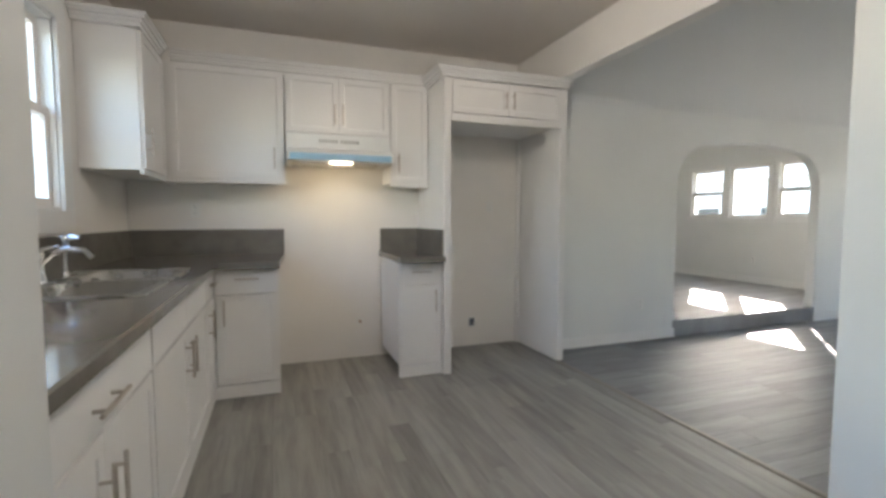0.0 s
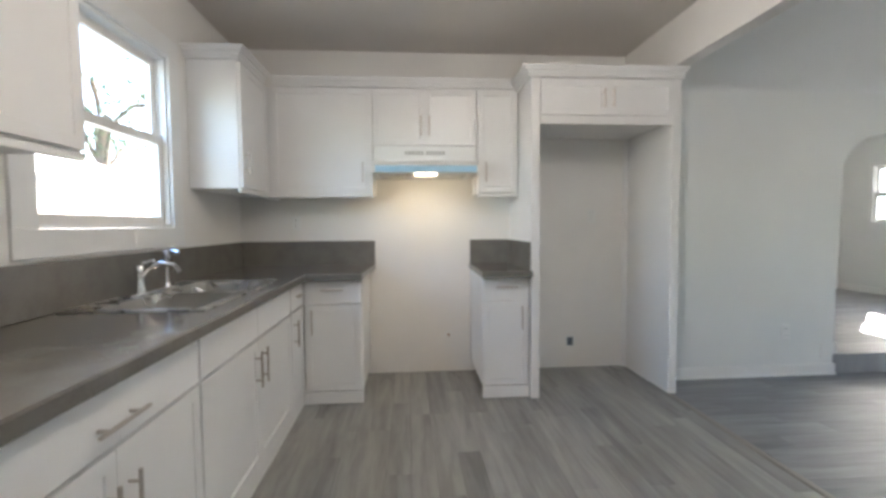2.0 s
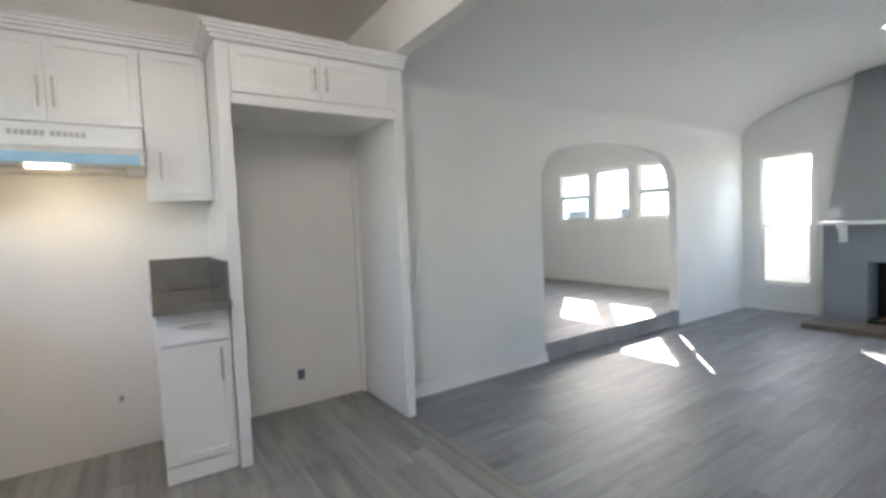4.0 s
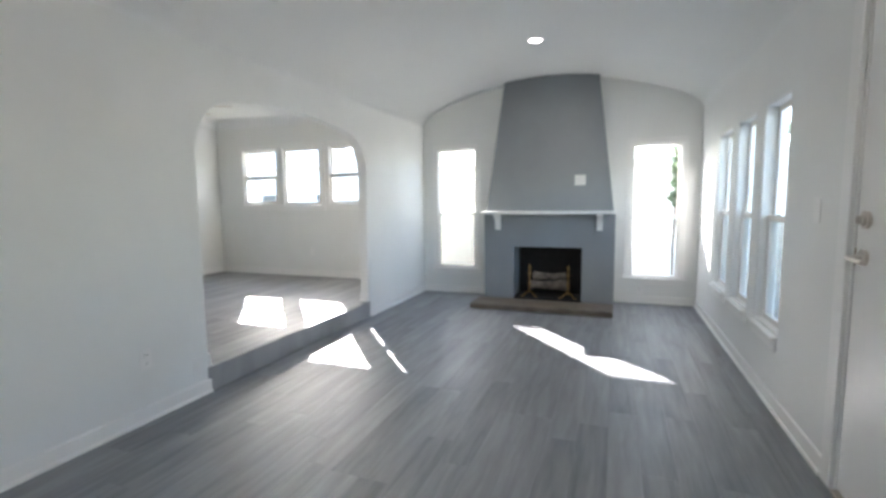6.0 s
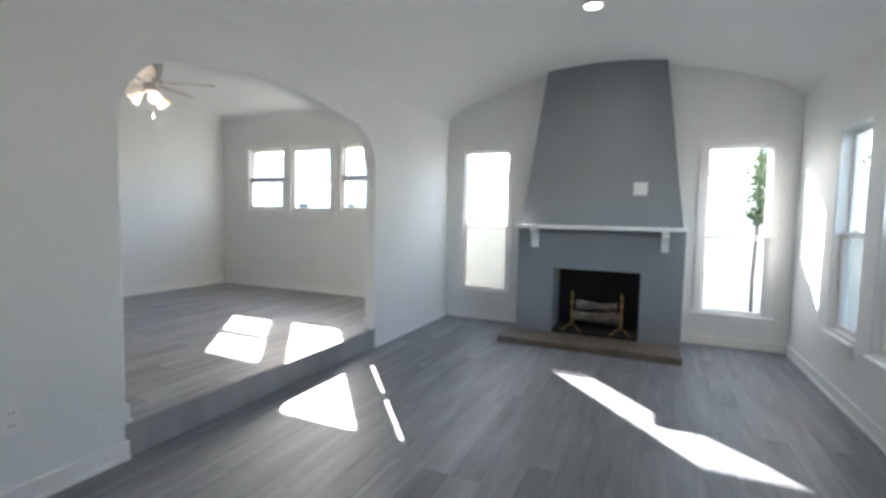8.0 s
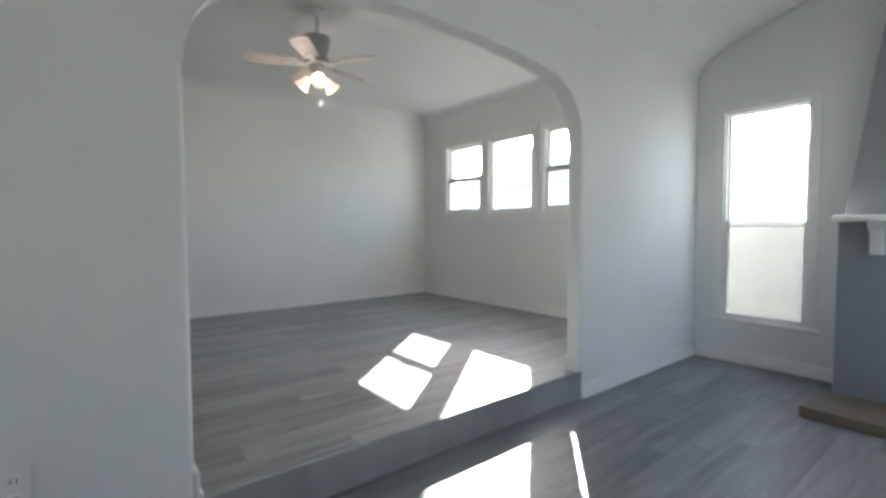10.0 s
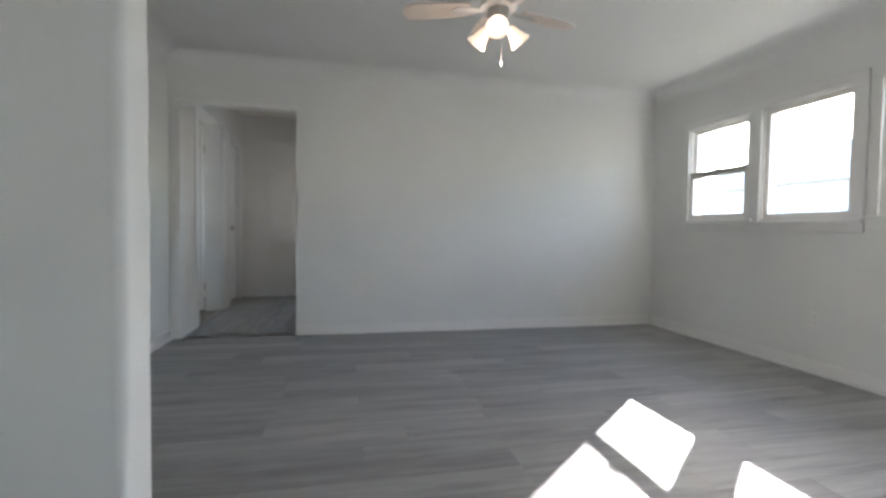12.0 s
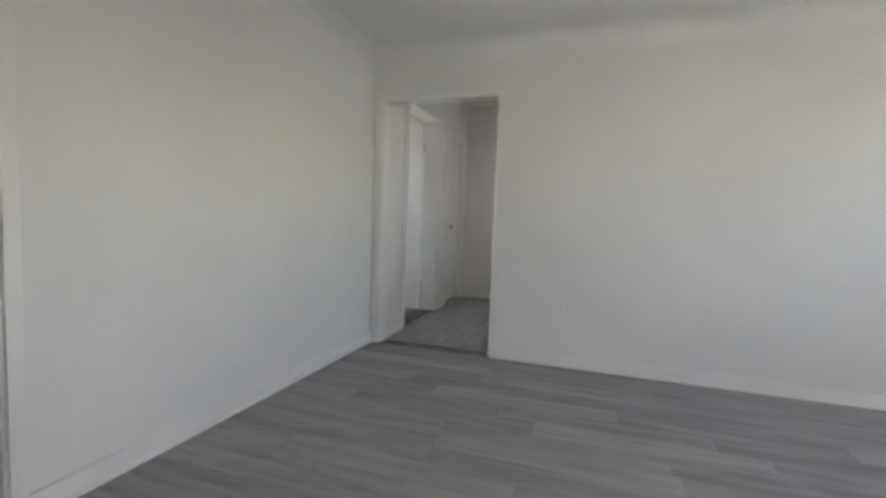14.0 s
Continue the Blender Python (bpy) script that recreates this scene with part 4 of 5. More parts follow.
part("filter", box(bmesh.new(), -0.02, 0.63, 3.40, 3.74, 1.606, 1.6145), STEEL, hood)
part("lamp_cover", box(bmesh.new(), 0.24, 0.40, 3.34, 3.40, 1.598, 1.6145, 0.004), HOOD_BULB, hood, "lit hood lamp lens")


# outlets and plates
def outlet(at, u, z, label, blank=False, w=0.07, h=0.115):
    o = thing("wall_outlet", spot(at, u, 0, z), label, "outlet")
    part("cover_plate", cuboid(at, u - w / 2, u + w / 2, 0.0005, 0.006, z - h / 2, z + h / 2, 0.002), PLASTIC, o)
    if not blank:
        for dz in (-0.025, 0.025):
            s = part("socket", cuboid(at, u - 0.016, u + 0.016, 0.006, 0.0085, z + dz - 0.014, z + dz + 0.014, 0.003), PLASTIC, o)
            for du in (-0.006, 0.006):
                part("slot", cuboid(at, u + du - 0.0013, u + du + 0.0013, 0.0085, 0.0092, z + dz - 0.004, z + dz + 0.006), DARK, s)
    return o


KB = back_face(KY)
outlet(KB, 1.745, 1.305, "white wall outlet in the refrigerator recess")
outlet(KB, -0.72, 1.26, "white wall outlet above the countertop")
o = thing("recessed_outlet_box", (1.565, KY, 0.225), "recessed water supply box in the refrigerator recess", "outlet box")
part("frame", holed_at(bmesh.new(), KB, 1.525, 1.605, 0.175, 0.275, 0.0005, 0.007, 0.014), PLASTIC, o)
part("recess", cuboid(KB, 1.539, 1.591, 0.0006, 0.002, 0.189, 0.261), plain("blue_grey_recess", (0.12, 0.15, 0.20), 0.6), o)
part("valve", rod(bmesh.new(), (1.575, KY - 0.002, 0.215), (1.575, KY - 0.018, 0.215), 0.012), CHROME, o)
o = thing("gas_stub", (0.515, KY, 0.315), "capped gas stub on a small plate where the range goes", "gas pipe")
part("plate", rod(bmesh.new(), (0.515, KY - 0.0005, 0.315), (0.515, KY - 0.005, 0.315), 0.035, n=24), PLASTIC, o)
part("pipe", rod(bmesh.new(), (0.515, KY - 0.005, 0.315), (0.515, KY - 0.045, 0.315), 0.011), plain("dull_brass_cap", (0.50, 0.36, 0.28), 0.5, 0.6), o)
outlet(back_face(YA), 3.19, 0.36, "white wall outlet beside the arch")
outlet(back_face(YA), 3.53, 0.20, "white painted cover plate low beside the arch", True)
outlet(back_face(RY), 4.06, 0.58, "white wall outlet in the raised room")
outlet(back_face(RY), 6.03, 0.55, "white wall outlet in the raised room")
outlet(east_face(RX1 - 0.045), 5.10, 0.53, "white wall outlet under the windows")
outlet(south_face(YS), 4.05, 1.17, "white light switch plate beside the front door", True)
outlet(east_face(XE), 0.62, 0.16, "white wall outlet under the corner window")

# ---- fireplace ----
FX = 6.845
fp = thing("fireplace", (FX, 1.66, 0), "grey painted tapering chimney breast with a white mantel", "fireplace")
bm = bmesh.new()
holed(bm, "x", FX, XE - 0.002, 0.912, 2.41, 0.0005, 1.08, [(1.262, 2.049, 0.0005, 0.692)])
part("lower_breast", bm, BREAST, fp)
bm = bmesh.new()
yl, yr, ylt, yrt, xt = 2.395, 0.93, 2.235, 1.125, 7.17
nseg = 12
cols = [k / nseg for k in range(nseg + 1)]
for x_lo, x_hi, store in ((FX + 0.02, xt, "front"), (XE - 0.002, XE - 0.002, "back")):
    lo = [bm.verts.new((x_lo, yr + (yl - yr) * s, 1.0802)) for s in cols]
    hi = [bm.verts.new((x_hi, yrt + (ylt - yrt) * s, vault(yrt + (ylt - yrt) * s) + 0.01)) for s in cols]
    for k in range(nseg):
        bm.faces.new((lo[k], lo[k + 1], hi[k + 1], hi[k]))
    if store == "front":
        flo, fhi = lo, hi
for k in (0, nseg):
    bm.faces.new((flo[k], lo[k], hi[k], fhi[k]))
part("upper_breast", bm, BREAST, fp)
part("firebox_back", box(bmesh.new(), 7.20, 7.22, 1.23, 2.08, 0.0, 0.72), SOOT, fp, "soot-black firebox lining")
part("firebox_side", box(bmesh.new(), FX + 0.01, 7.20, 1.232, 1.2615, 0.0, 0.72), SOOT, fp)
part("firebox_side", box(bmesh.new(), FX + 0.01, 7.20, 2.0495, 2.079, 0.0, 0.72), SOOT, fp)
part("firebox_roof", box(bmesh.new(), FX + 0.01, 7.20, 1.262, 2.049, 0.6925, 0.72), SOOT, fp)
part("firebox_floor", box(bmesh.new(), FX + 0.01, 7.20, 1.262, 2.049, 0.0005, 0.084), SOOT, fp)
part("hearth", box(bmesh.new(), 6.44, FX - 0.0005, 0.915, 2.475, 0.0005, 0.062, 0.008), HEARTH, fp, "low brown stone hearth slab")
mt = part("mantel_shelf", box(bmesh.new(), FX - 0.165, FX + 0.019, 0.90, 2.41, 1.0805, 1.115, 0.006), TRIM, fp, "white painted mantel shelf")
for y in (2.235, 1.075):
    cb = [(FX - 0.14, 1.0798), (FX - 0.0005, 1.0798), (FX - 0.0005, 0.895), (FX - 0.045, 0.895), (FX - 0.05, 0.97), (FX - 0.075, 1.03), (FX - 0.14, 1.05)]
    part("corbel", extrude_profile(bmesh.new(), cb, "y", y - 0.03, y + 0.03), TRIM, fp, "white scrolled corbel")
pl = thing("wall_plate", (FX + 0.02, 1.325, 1.42), "square white blank plate on the chimney breast", "cover plate")
lean = (xt - FX - 0.02) / 1.59
bm = box(bmesh.new(), -0.006, -0.0005, -0.06, 0.06, -0.06, 0.06, 0.002)
bmesh.ops.transform(bm, matrix=Matrix.Translation((FX + 0.02 + lean * 0.385, 1.30, 1.465)) @ Matrix.Rotation(math.atan(lean), 4, "Y"), verts=bm.verts)
part("plate", bm, PLASTIC, pl)
for y in (1.866, 1.415):
    an = thing("andiron", (FX + 0.06, y, 0.084), "brass andiron with a turned post, standing in the firebox", "andiron", "andirons")
    part("post", lathe(bmesh.new(), [(0.012, 0), (0.012, 0.08), (0.022, 0.10), (0.012, 0.12), (0.011, 0.20), (0.024, 0.225), (0.012, 0.25), (0.010, 0.28), (0.019, 0.30), (0.011, 0.315), (0.004, 0.345)], (FX + 0.06, y, 0.135)), BRASS, an, smooth=True)
    for s in (-1, 1):
        part("foot", tube(bmesh.new(), [(FX + 0.06, y, 0.16), (FX + 0.05, y + 0.04 * s, 0.13), (FX + 0.04, y + 0.075 * s, 0.09), (FX + 0.03, y + 0.10 * s, 0.093)], 0.009), BRASS, an, smooth=True)
    part("bar", tube(bmesh.new(), [(FX + 0.06, y, 0.15), (FX + 0.16, y, 0.15), (FX + 0.30, y, 0.15), (FX + 0.31, y, 0.086)], 0.010), IRON, an, smooth=True)
def fire_log(x, y0, y1, z, r0, seed, label):
    """A rough round log lying along y, its radius wandering."""
    lg = bmesh.new()
    rings = []
    for k in range(17):
        t = k / 16
        r = r0 + 0.010 * math.sin(5 * t + seed)
        rings.append([lg.verts.new((x + 0.012 * math.sin(4 * t + seed) + (r + 0.010 * noise.noise(Vector((a * 2.0, t * 7, seed)))) * math.cos(2 * math.pi * a / 14), y0 + (y1 - y0) * t,
                                    z + (r + 0.010 * noise.noise(Vector((a * 2.0, t * 7, seed + 3)))) * math.sin(2 * math.pi * a / 14))) for a in range(14)])
    for a, b in zip(rings, rings[1:]):
        for k in range(14):
            lg.faces.new((a[k], a[(k + 1) % 14], b[(k + 1) % 14], b[k]))
    lg.faces.new(rings[0])
    lg.faces.new(rings[-1])
    return single("fire_log", lg, LOG, (x, (y0 + y1) / 2, z - r0), label, "log", "logs on the andirons", smooth=True)


fire_log(FX + 0.17, 1.41, 1.88, 0.216, 0.054, 1.0, "half-burnt grey log lying across the andirons")
fire_log(FX + 0.19, 1.46, 1.84, 0.322, 0.046, 2.4, "split pale grey log resting on a lower log")

# ---- lamps ----
dl = thing("recessed_downlight", (5.88, 1.65, vault(1.65)), "small round recessed ceiling light, switched on", "ceiling light")
zc = vault(1.65)
part("trim_ring", lathe(bmesh.new(), [(0.085, 0.0), (0.085, -0.006), (0.066, -0.008), (0.062, 0.0)], (5.88, 1.65, zc + 0.002)), TRIM, dl, smooth=True)
part("diffuser", lathe(bmesh.new(), [(0.062, 0.0), (0.062, -0.005), (0.01, -0.006)], (5.88, 1.65, zc + 0.001)), BRIGHT_LED, dl, "lit frosted lens")

FXY = (4.655, 4.745)
FC = RC - 0.185                         # top of the motor housing
fan = thing("ceiling_fan", (*FXY, RC), "five-bladed ceiling fan with a lit three-shade lamp kit", "ceiling fan")
part("canopy", lathe(bmesh.new(), [(0.02, 0.0), (0.062, 0.0), (0.060, -0.02), (0.03, -0.045), (0.012, -0.05)], (*FXY, RC - 0.001)), TRIM, fan, smooth=True)
part("downrod", rod(bmesh.new(), (*FXY, FC - 0.005), (*FXY, RC - 0.04), 0.011), TRIM, fan)
part("motor_housing", lathe(bmesh.new(), [(0.03, 0.0), (0.084, 0.0), (0.088, -0.012), (0.086, -0.05), (0.078, -0.10), (0.066, -0.14), (0.060, -0.16), (0.02, -0.162)], (*FXY, FC - 0.001)), FANMETAL, fan, smooth=True)
part("blade_hub", lathe(bmesh.new(), [(0.02, -0.1625), (0.088, -0.164), (0.092, -0.175), (0.088, -0.186), (0.02, -0.188)], (*FXY, FC)), FANMETAL, fan, smooth=True)
part("switch_housing", lathe(bmesh.new(), [(0.02, -0.1885), (0.050, -0.19), (0.052, -0.215), (0.045, -0.245), (0.03, -0.262), (0.008, -0.268)], (*FXY, FC)), FANMETAL, fan, smooth=True)
for k in range(5):
    a = radians(-128 + 72 * k)
    m = Matrix.Translation((*FXY, FC - 0.178)) @ Matrix.Rotation(a, 4, "Z") @ Matrix.Rotation(radians(11), 4, "X")
    bm = bmesh.new()
    outline = [(0.13, -0.042), (0.25, -0.054), (0.39, -0.058), (0.445, -0.048), (0.465, 0.0), (0.445, 0.048), (0.39, 0.058), (0.25, 0.054), (0.13, 0.042)]
    extrude_profile(bm, outline, "z", -0.004, 0.004)
    bmesh.ops.transform(bm, matrix=m, verts=bm.verts)
    bl = part("blade", bm, BLADE, fan)
    bm = bmesh.new()
    extrude_profile(bm, [(0.08, -0.014), (0.19, -0.03), (0.23, 0.0), (0.19, 0.03), (0.08, 0.014)], "z", -0.011, -0.0045)
    bmesh.ops.transform(bm, matrix=m, verts=bm.verts)
    part("blade_arm", bm, FANMETAL, bl)
for k in range(3):
    a = radians(-110 + 120 * k)
    cx, cy = FXY[0] + 0.062 * math.cos(a), FXY[1] + 0.062 * math.sin(a)
    bm = lathe(bmesh.new(), [(0.018, 0.0), (0.024, -0.018), (0.031, -0.042), (0.042, -0.072), (0.052, -0.088), (0.049, -0.086), (0.029, -0.046), (0.015, -0.005)], (0, 0, 0))
    m = Matrix.Translation((cx, cy, FC - 0.262)) @ Matrix.Rotation(a, 4, "Z") @ Matrix.Rotation(radians(-46), 4, "Y")
    bmesh.ops.transform(bm, matrix=m, verts=bm.verts)
    sh = part("shade", bm, WARM_GLASS, fan, "lit frosted tulip shade", smooth=True)
    bm = lathe(bmesh.new(), [(0.010, -0.01), (0.018, -0.03), (0.024, -0.055), (0.016, -0.075), (0.003, -0.08)], (0, 0, 0))
    bmesh.ops.transform(bm, matrix=m, verts=bm.verts)
    part("bulb", bm, WARM_BULB, sh, "lit round bulb", smooth=True)
    part("arm", rod(bmesh.new(), (*FXY, FC - 0.235), (cx, cy, FC - 0.264), 0.011), FANMETAL, fan)
part("pull_chain", rod(bmesh.new(), (FXY[0] + 0.02, FXY[1], FC - 0.255), (FXY[0] + 0.02, FXY[1], FC - 0.43), 0.0007, n=6), FANMETAL, fan)
part("pull_knob", lathe(bmesh.new(), [(0.0015, 0.024), (0.0045, 0.016), (0.0045, 0.0), (0.0015, -0.004)], (FXY[0] + 0.02, FXY[1], FC - 0.45)), FANMETAL, fan, smooth=True)
th = thing("thermostat", (2.94, HN, 1.74), "small white thermostat on the hall wall", "thermostat")
part("cover", box(bmesh.new(), 2.895, 2.985, HN - 0.025, HN - 0.0005, 1.735, 1.80, 0.004), PLASTIC, th)

# real lamps in the lit fittings
def lamp(name, kind, at, watts, color, size=0.1, target=None):
    ob = new(name, bpy.data.lights.new(name, kind))
    ob.data.energy, ob.data.color = watts, color
    if kind == "AREA":
        ob.data.size = size
    else:
        ob.data.shadow_soft_size = size
    ob.matrix_world = look(at, target or (at[0], at[1], at[2] - 1))
    return ob


lamp("hood_light", "AREA", (0.32, 3.37, 1.590), 0.19, (1.0, 0.78, 0.46), 0.10, (0.32, 3.70, 1.0))
lamp("downlight_light", "AREA", (5.88, 1.65, zc - 0.012), 0.5, (1.0, 0.95, 0.88), 0.12)
lamp("fan_light", "POINT", (FXY[0], FXY[1], FC - 0.42), 0.5, (1.0, 0.82, 0.66), 0.06)

# fill lamp in the unseen window added behind the kitchen doorway
lamp("window_daylight", "AREA", (KX + 0.03, -0.9, 1.5), 0.36, (1.0, 0.95, 0.90), 1.0, (0.9, 1.4, 1.35))
# fill lamp at the side room's added window
lamp("side_room_fill", "AREA", (1.32, 8.2, 1.55), 0.18, (1.0, 0.88, 0.78), 1.1, (2.6, 7.7, 1.3))
# fill lamp at the hall's added window
lamp("hall_fill", "AREA", (3.70, 8.6, 1.5), 0.13, (1.0, 0.88, 0.78), 0.9, (2.6, 8.7, 1.3))
# Fitting and lamp out of view, added to fill the kitchen with light.
kl = thing("ceiling_light_added", (0.60, 1.30, KC), "unseen round frosted ceiling light, added to brighten the kitchen", "ceiling light")
part("base", lathe(bmesh.new(), [(0.15, 0.0), (0.15, -0.02), (0.13, -0.03), (0.02, -0.031)], (0.60, 1.30, KC - 0.0005)), FANMETAL, kl, smooth=True)
part("dome", lathe(bmesh.new(), [(0.135, -0.031), (0.13, -0.06), (0.10, -0.09), (0.05, -0.105), (0.004, -0.108)], (0.60, 1.30, KC)), WARM_BULB, kl, "lit frosted glass dome", smooth=True)
lamp("kitchen_fill", "POINT", (0.60, 1.30, KC - 0.22), 2.0, (1.0, 0.94, 0.86), 0.12)

# ---- outside ----
structure("ground", box(bmesh.new(), -220, 220, -220, 220, -0.35, -0.22), SOIL, "dry open ground round the house", "ground")
structure("pavement_patio", box(bmesh.new(), 1.5, 12.0, -4.2, YS - 0.14, -0.219, -0.12), CONCRETE, "grey concrete patio before the living room windows", "pavement")


def house(name, x0, x1, y0, y1, h, label, wins=(), roof_rise=1.1):
    hs = thing(name, ((x0 + x1) / 2, (y0 + y1) / 2, -0.22), label, "house")
    part("wall", box(bmesh.new(), x0, x1, y0, y1, -0.22, h), STUCCO, hs)
    bm = extrude_profile(bmesh.new(), [(y0 - 0.4, h + 0.001), ((y0 + y1) / 2, h + roof_rise), (y1 + 0.4, h + 0.001)], "x", x0 - 0.4, x1 + 0.4)
    part("roof", bm, ROOF, hs)
    for side, a, b, z0, z1 in wins:
        if side == "W":
            w = part("window", box(bmesh.new(), x0 - 0.03, x0 - 0.001, a, b, z0, z1), TRIM, hs)
            part("pane", box(bmesh.new(), x0 - 0.034, x0 - 0.031, a + 0.06, b - 0.06, z0 + 0.06, z1 - 0.06), plain("dark_pane", (0.05, 0.06, 0.07), 0.1), w)
        elif side == "E":
            w = part("window", box(bmesh.new(), x1 + 0.001, x1 + 0.03, a, b, z0, z1), TRIM, hs)
            part("pane", box(bmesh.new(), x1 + 0.031, x1 + 0.034, a + 0.06, b - 0.06, z0 + 0.06, z1 - 0.06), plain("dark_pane", (0.05, 0.06, 0.07), 0.1), w)
        else:
            w = part("window", box(bmesh.new(), a, b, y1 + 0.001, y1 + 0.03, z0, z1), TRIM, hs)
            part("pane", box(bmesh.new(), a + 0.06, b - 0.06, y1 + 0.031, y1 + 0.034, z0 + 0.06, z1 - 0.06), plain("dark_pane", (0.05, 0.06, 0.07), 0.1), w)
    return hs


house("neighbour_house", 18.0, 27.0, 9.0, 19.0, 2.75, "white stucco house across the side yard", [("W", 12.2, 12.9, 0.7, 1.7), ("W", 14.6, 15.8, 0.7, 1.7)], 1.4)
house("neighbour_house", -16.0, -8.5, -1.0, 17.0, 2.5, "white stucco house beyond the kitchen window", [("E", 4.9, 5.6, 0.8, 2.0), ("E", 7.4, 8.3, 0.8, 1.9)], 1.0)
house("neighbour_house", 2.0, 12.0, -24.0, -15.0, 2.6, "white stucco house across the street", [("N", 5.0, 6.4, 0.9, 2.1), ("N", 9.0, 10.4, 0.9, 2.1)], 1.6)
# Added wall: its top cuts the sun off the end windows' lower parts.
gw = thing("shading_wall", (8.45, 1.6, -0.22), "white rendered wall added beside the house to shade the end windows", "wall")
part("wall", box(bmesh.new(), 8.40, 8.55, -1.2, 4.6, -0.2195, 1.74), STUCCO, gw)
part("coping", box(bmesh.new(), 8.37, 8.58, -1.25, 4.65, 1.7405, 1.80, 0.01), STUCCO, gw)
lw = thing("low_wall", (6.0, -4.4, -0.22), "white rendered low wall at the patio's edge", "wall")
part("wall", box(bmesh.new(), 2.0, 13.0, -4.55, -4.40, -0.2195, 0.75), STUCCO, lw)
part("coping", box(bmesh.new(), 1.97, 13.03, -4.58, -4.37, 0.7505, 0.80, 0.01), STUCCO, lw)
fn = thing("board_fence", (-5.5, 4.0, -0.22), "pale board fence beyond the kitchen window", "fence")
fence_board = mesh_from("board", box(bmesh.new(), -0.012, 0.012, -0.07, 0.07, 0.0, 1.75, 0.004), FENCE)
for k in range(84):
    b = new("board", fence_board)
    b.parent = fn
    b.location = (0.0, -4.5 + 0.152 * k, 0.001)
for z in (0.3, 1.4):
    part("rail", box(bmesh.new(), -5.56, -5.5125, -0.6, 12.2, z - 0.22, z - 0.13), FENCE, fn)


def tree(base, height, spread, seed, label, leaves=1500, size=0.16):
    rnd = random.Random(seed)
    t = thing("tree", base, label, "tree")
    bm = bmesh.new()
    b = Vector(base)
    top = b + Vector((rnd.uniform(-0.2, 0.2), rnd.uniform(-0.2, 0.2), height * 0.55))
    tube(bm, [b + (top - b) * s + Vector((0.05 * math.sin(4 * s), 0.05 * math.cos(3 * s) - 0.05, 0)) for s in (0, 0.25, 0.5, 0.75, 1)], height * 0.026, 9)
    tips = []
    for k in range(9):
        a = 2 * math.pi * k / 9 + rnd.uniform(-0.3, 0.3)
        s = b + (top - b) * rnd.uniform(0.55, 1.0)
        e = s + Vector((math.cos(a) * spread * rnd.uniform(0.4, 0.9), math.sin(a) * spread * rnd.uniform(0.4, 0.9), height * rnd.uniform(0.12, 0.42)))
        m = (s + e) / 2 + Vector((0, 0, height * 0.05))
        tube(bm, [s, m, e], height * 0.009, 6)
        tips += [e, m + (e - m) * 0.4]
    part("trunk", bm, BARK, t)
    bm = bmesh.new()
    for k in range(leaves):
        c = rnd.choice(tips) + Vector([rnd.gauss(0, spread * 0.2) for _ in range(3)])
        rot = Euler([rnd.uniform(0, 6.28) for _ in range(3)]).to_matrix()
        s = size * rnd.uniform(0.5, 1.2)
        vs = [bm.verts.new(c + rot @ Vector(v) * s) for v in ((-1, 0, 0), (0, -0.42, 0.1), (1, 0, 0), (0, 0.42, 0.1))]
        bm.faces.new(vs)
    part("crown", bm, LEAF, t)
    return t


tree((-14.5, 23.5, -0.22), 11.4, 3.4, 5, "tall leafy green tree behind the neighbouring house", 1500, 0.17)
tree((9.2, -9.0, -0.22), 6.5, 2.4, 7, "leafy green tree beyond the patio wall", 1800, 0.2)
tree((24.0, -7.0, -0.22), 4.6, 1.9, 9, "leafy green street tree", 1500, 0.2)
tree((22.0, -11.5, -0.22), 6.0, 1.7, 13, "tall narrow green street tree", 1300, 0.2)
iv = thing("climbing_shrub", (7.95, 0.20, -0.22), "tall green climbing shrub outside the corner window", "shrub")
rnd = random.Random(11)
bm = bmesh.new()
tube(bm, [(7.95, 0.20, -0.22), (7.93, 0.22, 0.6), (7.97, 0.19, 1.3), (7.95, 0.22, 2.0)], 0.018, 7)
part("stem", bm, BARK, iv)
bm = bmesh.new()
for k in range(900):
    c = Vector((7.95 + rnd.gauss(0, 0.07), 0.19 + rnd.gauss(0, 0.05), rnd.uniform(1.15, 2.3)))
    rot = Euler([rnd.uniform(0, 6.28) for _ in range(3)]).to_matrix()
    s = 0.035 * rnd.uniform(0.5, 1.2)
    bm.faces.new([bm.verts.new(c + rot @ Vector(v) * s) for v in ((-1, 0, 0), (0, -0.55, 0.1), (1, 0, 0), (0, 0.55, 0.1))])
part("foliage", bm, LEAF, iv)
hb = thing("hedge", (4.9, -3.6, -0.12), "clipped green hedge on the patio", "hedge")
bm = bmesh.new()
for k in range(2600):
    c = Vector((rnd.uniform(2.6, 4.4), -3.75 + rnd.gauss(0, 0.17), rnd.uniform(-0.1, 0.62)))
    rot = Euler([rnd.uniform(0, 6.28) for _ in range(3)]).to_matrix()
    s = 0.05 * rnd.uniform(0.5, 1.2)
    bm.faces.new([bm.verts.new(c + rot @ Vector(v) * s) for v in ((-1, 0, 0), (0, -0.5, 0.1), (1, 0, 0), (0, 0.5, 0.1))])
part("foliage", bm, LEAF, hb)


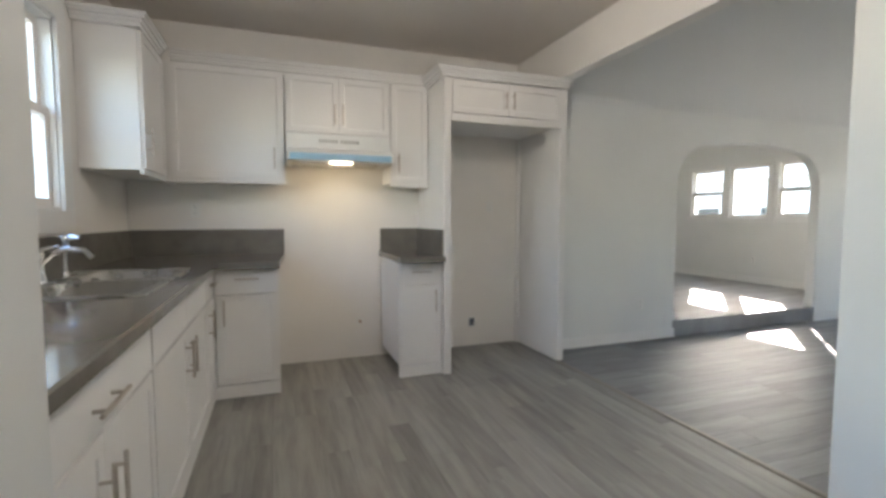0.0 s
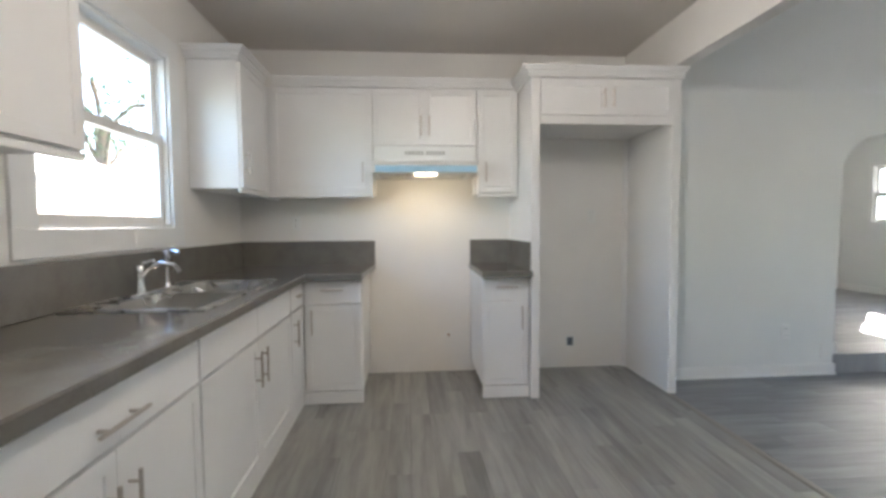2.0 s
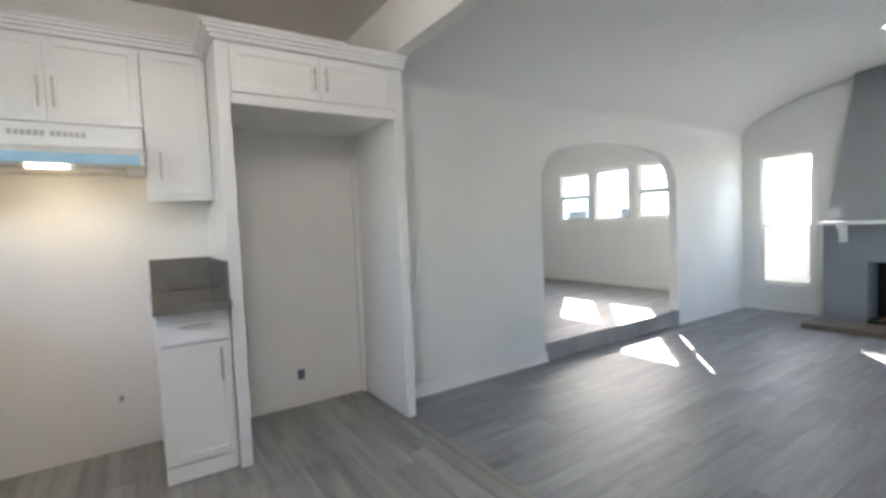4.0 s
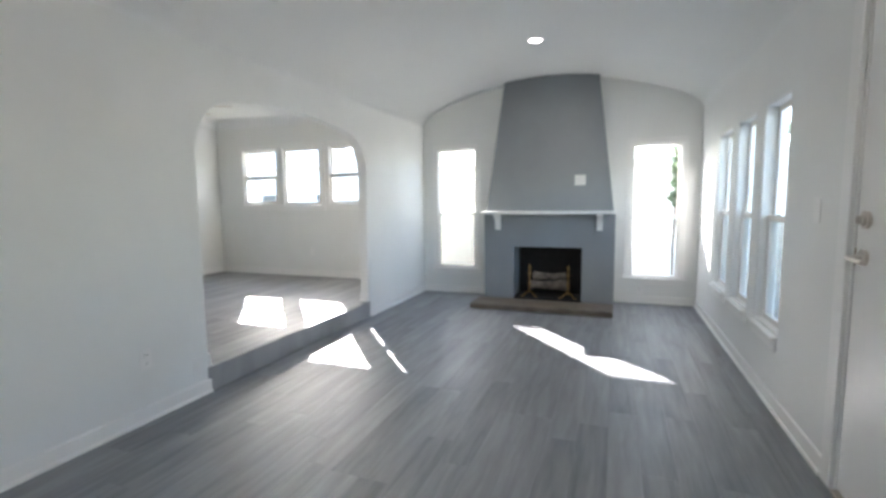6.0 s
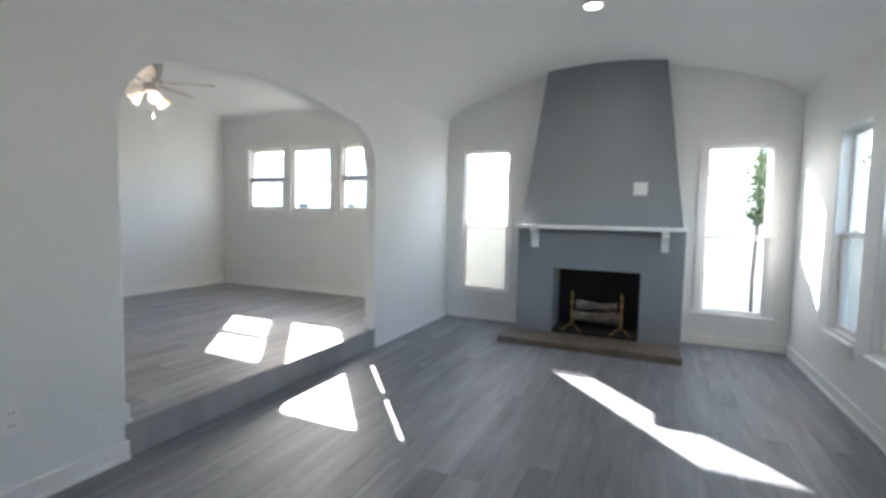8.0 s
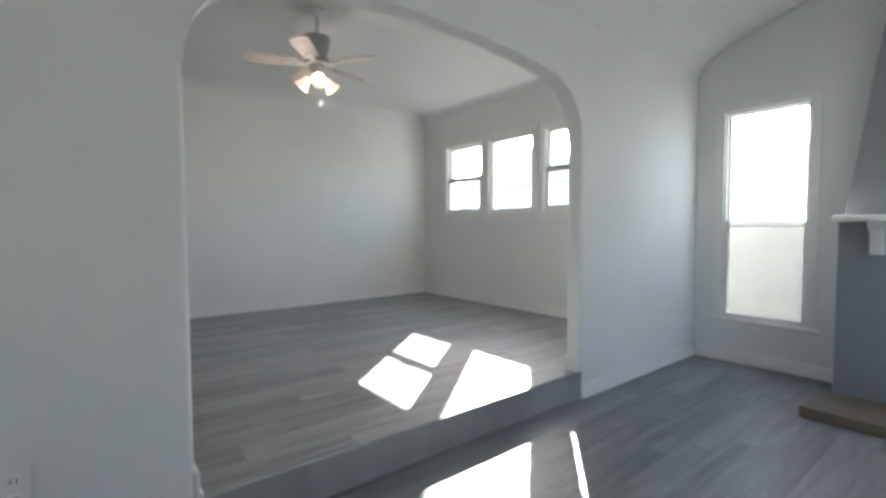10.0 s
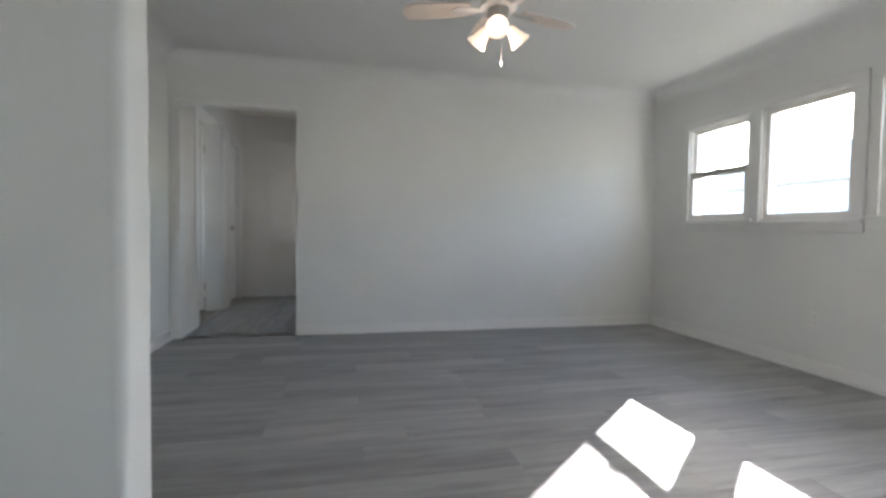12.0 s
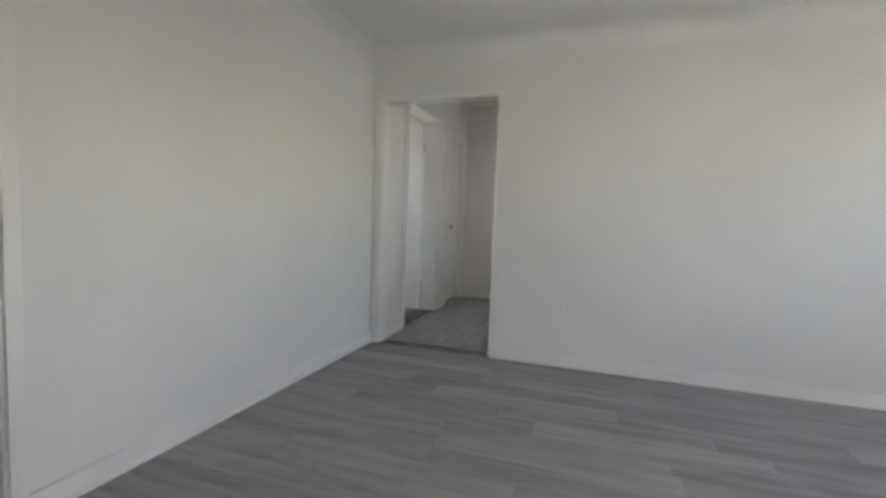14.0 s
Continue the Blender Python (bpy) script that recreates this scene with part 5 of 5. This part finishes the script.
# ---- plank floors ----
def planks(floor, mat, x0, x1, y0, y1, z, along="x", length=1.22, width=0.18, seed=1, holes=()):
    """Planks laid in staggered rows, each a board of its own with a bevelled edge."""
    rnd = random.Random(seed)
    shared = {}
    gap = 0.0005

    def board(n, w):
        key = (round(n, 3), round(w, 3))
        if key not in shared:
            a, b, e, t = n / 2 - gap, w / 2 - gap, 0.0008, 0.0035
            lo = [(-a, -b, -t), (a, -b, -t), (a, b, -t), (-a, b, -t)]
            mid_ = [(x, y, -0.0005) for x, y, _ in lo]
            hi = [(-a + e, -b + e, 0), (a - e, -b + e, 0), (a - e, b - e, 0), (-a + e, b - e, 0)]
            me = bpy.data.meshes.new("plank")
            faces = [(8, 9, 10, 11)] + [(i, (i + 1) % 4, 4 + (i + 1) % 4, 4 + i) for i in range(4)] + [(4 + i, 4 + (i + 1) % 4, 8 + (i + 1) % 4, 8 + i) for i in range(4)]
            me.from_pydata(lo + mid_ + hi, [], faces)
            me.materials.append(mat)
            shared[key] = me
        return shared[key]
    u0, u1, v0, v1 = (x0, x1, y0, y1) if along == "x" else (y0, y1, x0, x1)
    rows = math.ceil((v1 - v0) / width)
    for r in range(rows):
        a, b = v0 + r * width, min(v1, v0 + (r + 1) * width)
        u = u0 - rnd.choice((0.0, 0.2, 0.41, 0.61, 0.81, 1.02))
        while u < u1 - 0.01:
            s, e = max(u, u0), min(u + length, u1)
            u += length
            if e - s < 0.03 or b - a < 0.01:
                continue
            ob = new("plank", board(e - s, b - a))
            ob.parent = floor
            c = ((s + e) / 2, (a + b) / 2)
            ob.location = (c[0], c[1], z) if along == "x" else (c[1], c[0], z)
            ob.rotation_euler = (0, 0, (0 if along == "x" else math.pi / 2) + (math.pi if rnd.random() < 0.5 else 0))


planks(floor_kitchen, KITCHEN_WOOD, KX + 0.6, 2.05, 0.05, KY, 0.0, "y", 0.92, 0.125, 4)
planks(floor_kitchen, KITCHEN_WOOD, -0.6, 1.2, -1.59, 0.05, 0.0, "y", 0.92, 0.125, 5)
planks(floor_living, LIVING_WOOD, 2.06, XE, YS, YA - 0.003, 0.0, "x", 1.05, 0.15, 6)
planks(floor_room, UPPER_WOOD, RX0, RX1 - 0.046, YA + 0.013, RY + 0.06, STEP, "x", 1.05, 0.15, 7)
planks(floor_hall, UPPER_WOOD, 1.31, 3.72, RY + 0.06, HN, STEP, "y", 1.05, 0.15, 8)
